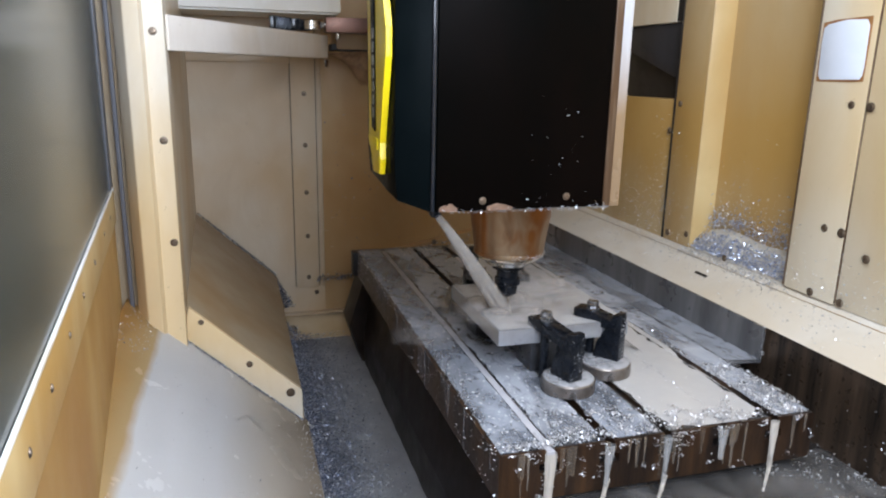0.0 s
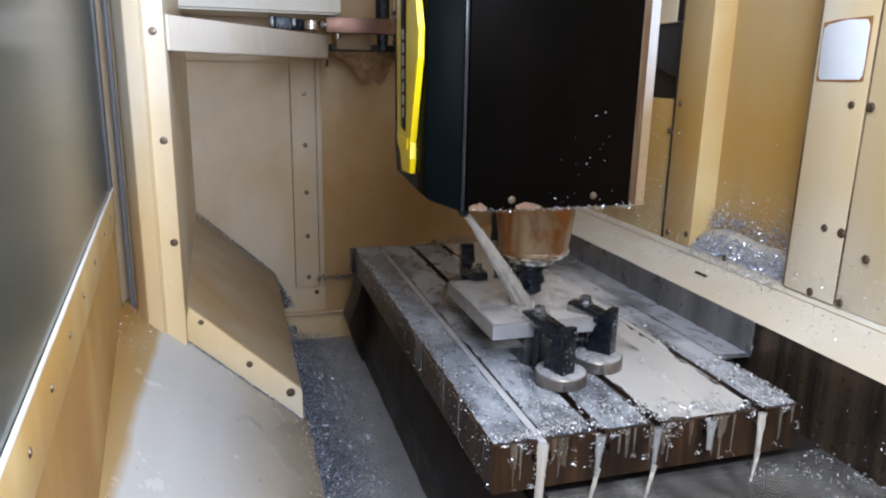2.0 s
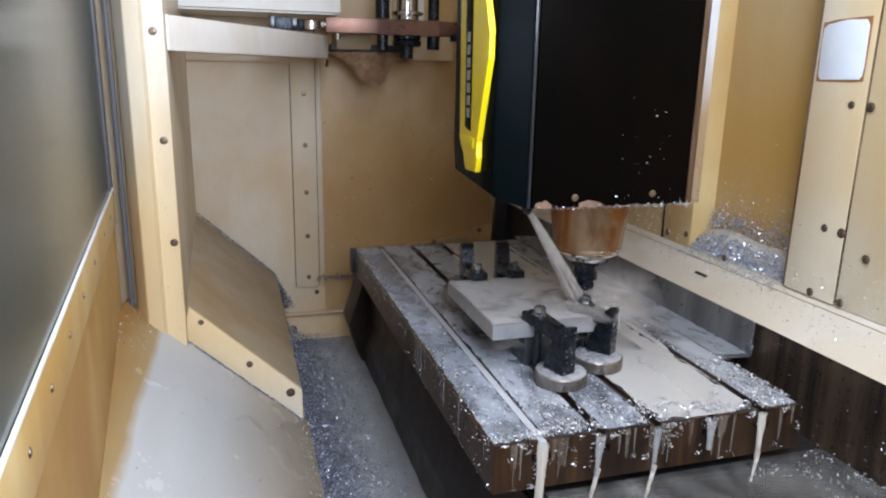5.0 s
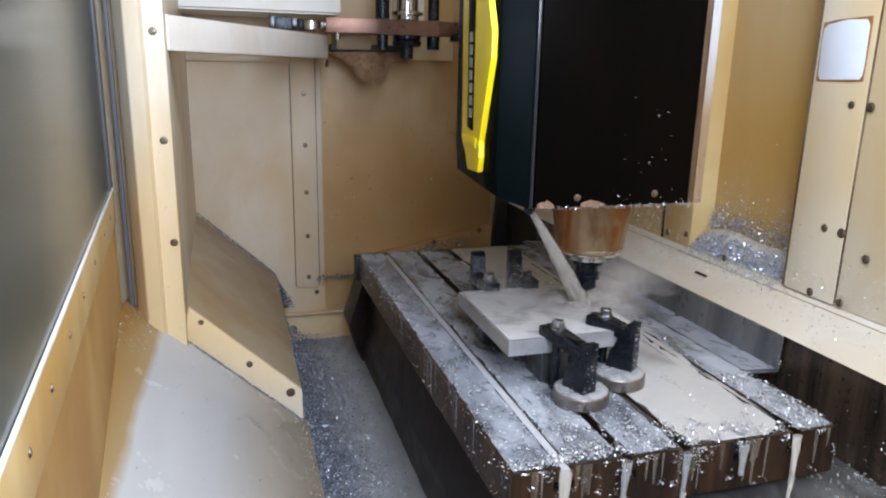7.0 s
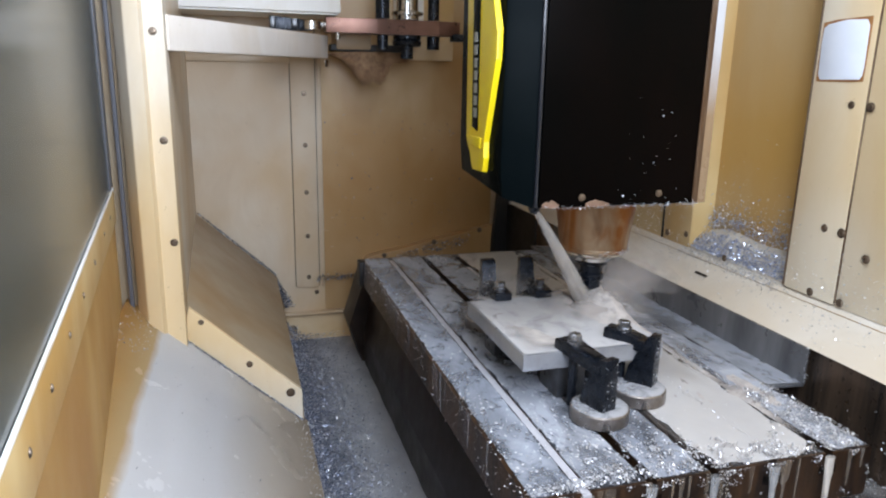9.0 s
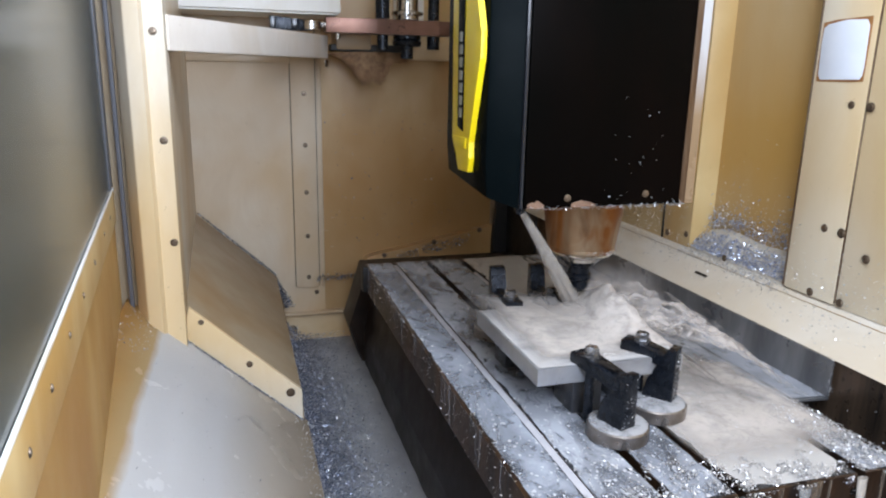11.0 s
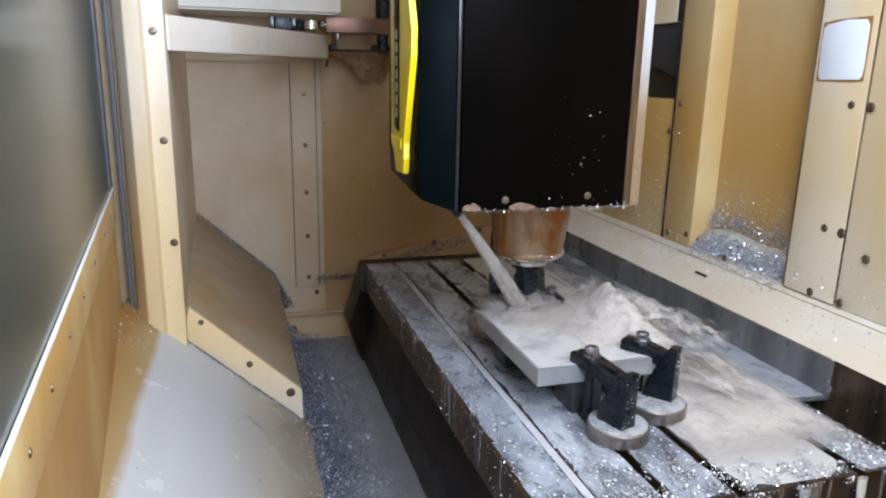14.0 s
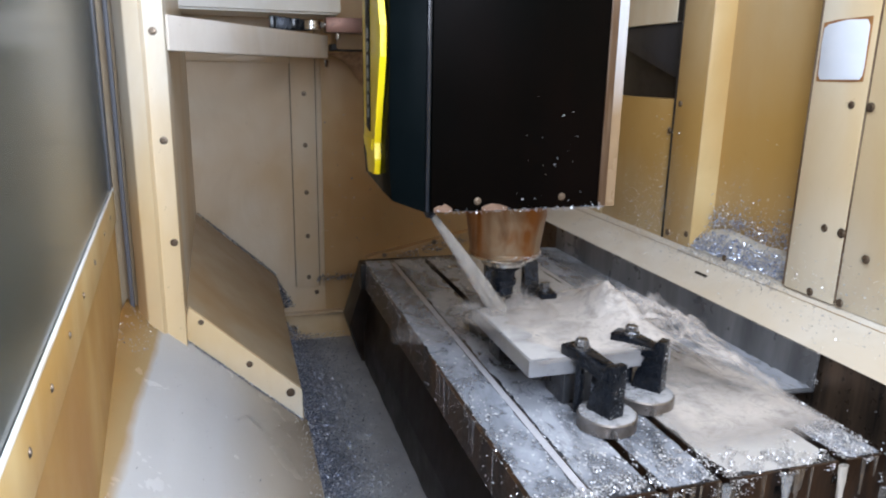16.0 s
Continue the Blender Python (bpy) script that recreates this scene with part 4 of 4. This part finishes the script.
spots += spread(60, lambda: (.6405, .2215 + rng.gauss(0, .002), rng.uniform(-.01, .06)))
spots += spread(400, lambda: (rng.uniform(0.01, .556), rng.uniform(0, 1.2), .0015))
table_chips = flakes("chips_on_table", spots, "silver aluminium chips scattered on the wet table", TB, (.0015, .0045))


# foam flecks on the wet table
rng = random.Random(77)
vs, fs = [], []
for k in range(520):
    x, y = rng.uniform(.006, .28), abs(rng.gauss(.12, .13)) if k < 380 else rng.uniform(.1, 1.1)
    if min(abs(x - .08), abs(x - .18), abs(x - .28)) < .009:
        continue
    r, i = rng.uniform(.0006, .0017) * rng.choice((1, 1, 1.6)), len(vs)
    for a in range(8):
        q = r * rng.uniform(.7, 1.2)
        vs.append((x + q * math.cos(a * .7854) - TB.x, y + 1.4 * q * math.sin(a * .7854) - TB.y, .0030 - TB.z))
    vs.append((x - TB.x, y - TB.y, .0030 + r * .3 - TB.z))
    fs += [(i + a, i + (a + 1) % 8, i + 8) for a in range(8)]
me = bpy.data.meshes.new("foam_flecks")
me.from_pydata(vs, [], fs)
me.materials.append(FOAM)
foam = new("foam_flecks", me)
foam.location = TB
tagged(foam, "white foam flecks on the wet table", "foam", kind="stuff")

pile = []
for _ in range(3000):
    y, f = rng.uniform(.275, .655), rng.random() ** 1.3
    top = .035 + .045 * math.exp(-((y - .50) / .12) ** 2) + .03 * math.exp(-((y - .33) / .07) ** 2)
    pile.append((.752 + .046 * f + rng.uniform(-.002, .002), y, .121 + top * f * .98 + rng.uniform(-.002, .004) + (rng.expovariate(1 / .018) if f > .6 else 0)))
flakes("chip_heap", pile, "heap of silver aluminium chips on the wall ledge", (0, 0, .14), (.0025, .008), BLUE_CHIPS)
solid("heap_core", sheet(lambda u, v: (.752 + .047 * u, .275 + .38 * v, .1195 + .85 * u * (.03 + .04 * math.exp(-((.275 + .38 * v - .50) / .12) ** 2) + .025 * math.exp(-((.275 + .38 * v - .33) / .07) ** 2))), 8, 30), LEDGE, "packed grey chips inside the heap", "metal chips", kind="stuff")
wallbits = spread(260, lambda: (.7415, rng.uniform(-.1, .27), .118 + abs(rng.gauss(0, .05))))
wallbits += spread(420, lambda: (.749, rng.uniform(.62, .95), .118 + abs(rng.gauss(0, .09))))
wallbits += spread(700, lambda: (.799, rng.uniform(.28, .60), .17 + rng.expovariate(1 / .04)))
wallbits += spread(520, lambda: (lambda f, y: (.647 + .1 * f, y, .0632 + .0525 * f))(1 - .22 * rng.random() ** 1.5, rng.uniform(.27, .62)))
wallbits += spread(150, lambda: (.747, .735 + rng.gauss(0, .03), .14 + .3 * rng.random()))
wallbits += spread(260, lambda: (lambda f, y: (.647 + .1 * f, y, .0632 + .0525 * f))(1 - .25 * rng.random(), rng.uniform(.3, 1.0)))
wallbits += spread(650, lambda: (lambda f, y: (.647 + .1 * f, y, .0632 + .0525 * f))(rng.random() ** .6, rng.uniform(-.1, 1.1)))
flakes("chips_on_wall", wallbits, "stray silver chips stuck to the stained wall", (.75, .5, .12), (.0014, .0052))

panbits = []
for _ in range(24000):
    y = -.2 + 1.82 * rng.random()
    u = abs(rng.gauss(0, .38))
    if u < 1:
        panbits.append((-.21 + .22 * u, y, -.40 + .045 * (1 - min(1, u / .4)) ** 2 + .008 * rng.random() + .004))
flakes("chips_in_pan", panbits[::2], "blue-grey aluminium chips heaped along the chip pan", (-.1, .6, -.4), (.002, .006), BLUE_CHIPS)
flakes("wet_chips_in_pan", panbits[1::2], "dark wet blue chips heaped along the chip pan", (-.1, .6, -.4), (.002, .006), WET_CHIPS)
bits = spread(170, lambda: (lambda u: (-.575 + .365 * u, rng.uniform(-.6, .64), .067 - .33 * u))(rng.random() ** .6))
bits += spread(520, lambda: (lambda u: (-.575 + .365 * u, rng.uniform(-.2, .64), .067 - .33 * u))(1 - .09 * rng.random() ** 2))
bits += spread(120, lambda: (lambda u: (-.575 + .365 * u, rng.uniform(.42, .62), .067 - .33 * u))(.02 + .14 * rng.random()))
bits += spread(520, lambda: (lambda u: (-.47 + .25 * u, .645, -.035 - .228 * u))(rng.random()))
seam_bits = spread(900, lambda: (lambda u: (-.475 + .255 * u, .643 - .008 * rng.random() ** 2, -.026 - .232 * u))(rng.random() ** .75))
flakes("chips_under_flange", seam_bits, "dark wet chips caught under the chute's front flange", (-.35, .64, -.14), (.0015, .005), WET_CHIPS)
flakes("chips_on_sill", bits, "stray chips on the wet sill sheet", (-.4, .2, -.1), (.0015, .004))
bits = spread(900, lambda: (lambda f: (-.225 + .03 * f + .045 * f * rng.random() * rng.random(), 1.59 + .02 * rng.random(), -.19 - .115 * f))(rng.random()))
bits += spread(420, lambda: (-.205 + .05 * rng.random() ** 2, 1.56 + .03 * rng.random(), -.392 + .02 * rng.random()))
bits += spread(260, lambda: (rng.uniform(-.075, .07), 1.632, -.212 + rng.gauss(0, .006)))
bits += spread(700, lambda: (lambda u: (-.486 + .262 * u, 1.60 + .01 * rng.random(), .060 - .243 * u + .004 * rng.random()))(rng.random() ** .7))
bits += spread(320, lambda: (lambda x: (x, 1.592 + .006 * rng.random(), -.128 + .2036 * (x - .12) - .012 - .035 * rng.random()))(rng.uniform(.22, .50)))
bits += spread(130, lambda: (rng.uniform(-.05, .5), 1.643, rng.uniform(-.1, .4)))
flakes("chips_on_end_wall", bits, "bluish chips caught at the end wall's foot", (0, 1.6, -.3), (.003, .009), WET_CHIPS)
bits = clumped(700, 60, lambda: (rng.uniform(.46, .64), rng.uniform(-.35, .0), -.108), .01, .012) + spread(90, lambda: (.646, rng.uniform(-.5, .2), -.11 + .12 * rng.random() ** 3))
flakes("chips_on_cover", bits, "silver chips on the wet way cover", (.5, -.2, -.11), (.002, .006))


# ---- what moves ----
def motions():
    for ob in [table, table_chips, foam] + riders + drips:
        b = ob.location.copy()
        walk(ob, [(t, pose(b.x, b.y + s, b.z)) for t, s in TABLE])
    for ob in (flood,):
        b = ob.location.copy()
        rise = [(0, -.05), (4, -.05), (5.2, -.045), (7, -.03), (9, -.012), (10.5, 0), (13, .002), (16, .006)]
        times = [k * .32 for k in range(50)] + [16.0]
        for_z = [float(np.interp(t, [r[0] for r in rise], [r[1] for r in rise])) for t in times]
        walk(ob, [(t, pose(b.x + .003 * math.sin(t * 5.1), b.y - .198 * min(1, max(0, (t - 5.1) / 5.3)) + .004 * math.sin(t * 6.3), b.z + s, 1.5 * math.sin(t * 4.1), 2.5 * math.sin(t * 5.7 + 1))) for t, s in zip(times, for_z)])
    for k, ob in enumerate(curtains):
        b = ob.location.copy()
        times = [q * .32 for q in range(50)] + [16.0]
        up = [float(np.interp(t, (0, 5.5, 9.8, 10.9, 16), (-.14, -.14, -.14, -.004, 0))) for t in times]
        walk(ob, [(t, pose(b.x + .008 * math.sin(t * 4.3 + 2 * k), b.y - .198 * min(1, max(0, (t - 5.1) / 5.3)) + .008 * math.sin(t * 3.7 + k), b.z + z, 6 * math.sin(t * 4.7 + k), 8 * math.sin(t * 5.3 + 2 * k), 9 * math.sin(t * 3.1 + k))) for t, z in zip(times, up)])
    for k, ob in enumerate(streaks):
        b = ob.location.copy()
        times = [q * .32 for q in range(50)] + [16.0]
        up = [float(np.interp(t, (0, 9.8, 10.8, 12.2, 12.9, 14.6, 15.0, 16), (-.16, -.16, 0, 0, -.03 - .02 * k, -.03 - .02 * k, -.02, -.02))) for t in times]
        walk(ob, [(t, pose(b.x + .006 * math.sin(t * 4.9 + 2 * k), b.y - .198 * min(1, max(0, (t - 5.1) / 5.3)) + .008 * math.sin(t * 3.3 + k), b.z + z, 4 * math.sin(t * 4.1 + k), 4 * math.sin(t * 5.9 + 2 * k), 7 * math.sin(t * 2.9 + k))) for t, z in zip(times, up)])
    b = flood_low.location.copy()
    level = dict(((0, -.012), (4.8, -.012), (7.5, -.008), (9, -.004), (10.6, 0), (12, .002), (14.5, .003), (16, .003)))
    walk(flood_low, [(t, pose(b.x, b.y + s, b.z + float(np.interp(t, list(level), list(level.values()))))) for t, s in TABLE])
    for k, ob in enumerate(mists):
        b = ob.location.copy()
        walk(ob, [(t, pose(b.x + s + .006 * math.sin(t * 2.1 + k * 2), b.y + .006 * math.sin(t * 1.7 + k), b.z - (.02 if k < 3 else .10) * (1 - min(1, max(0, (t - 4.5) / 2.5))) - (.05 if k < 3 else .10) * min(1, max(0, (t - 10) / 2)), 0, 0, 4 * math.sin(t * 1.3 + k))) for t, s in HEAD])
    b = splash.location.copy()
    walk(splash, [(t, pose(b.x + s, b.y, b.z, 0, 0, 9 * math.sin(t * 2.3))) for t, s in HEAD])
    for ob in (head, head_chips, jet):
        b = ob.location.copy()
        walk(ob, [(t, pose(b.x + s, b.y, b.z)) for t, s in HEAD])


motions()
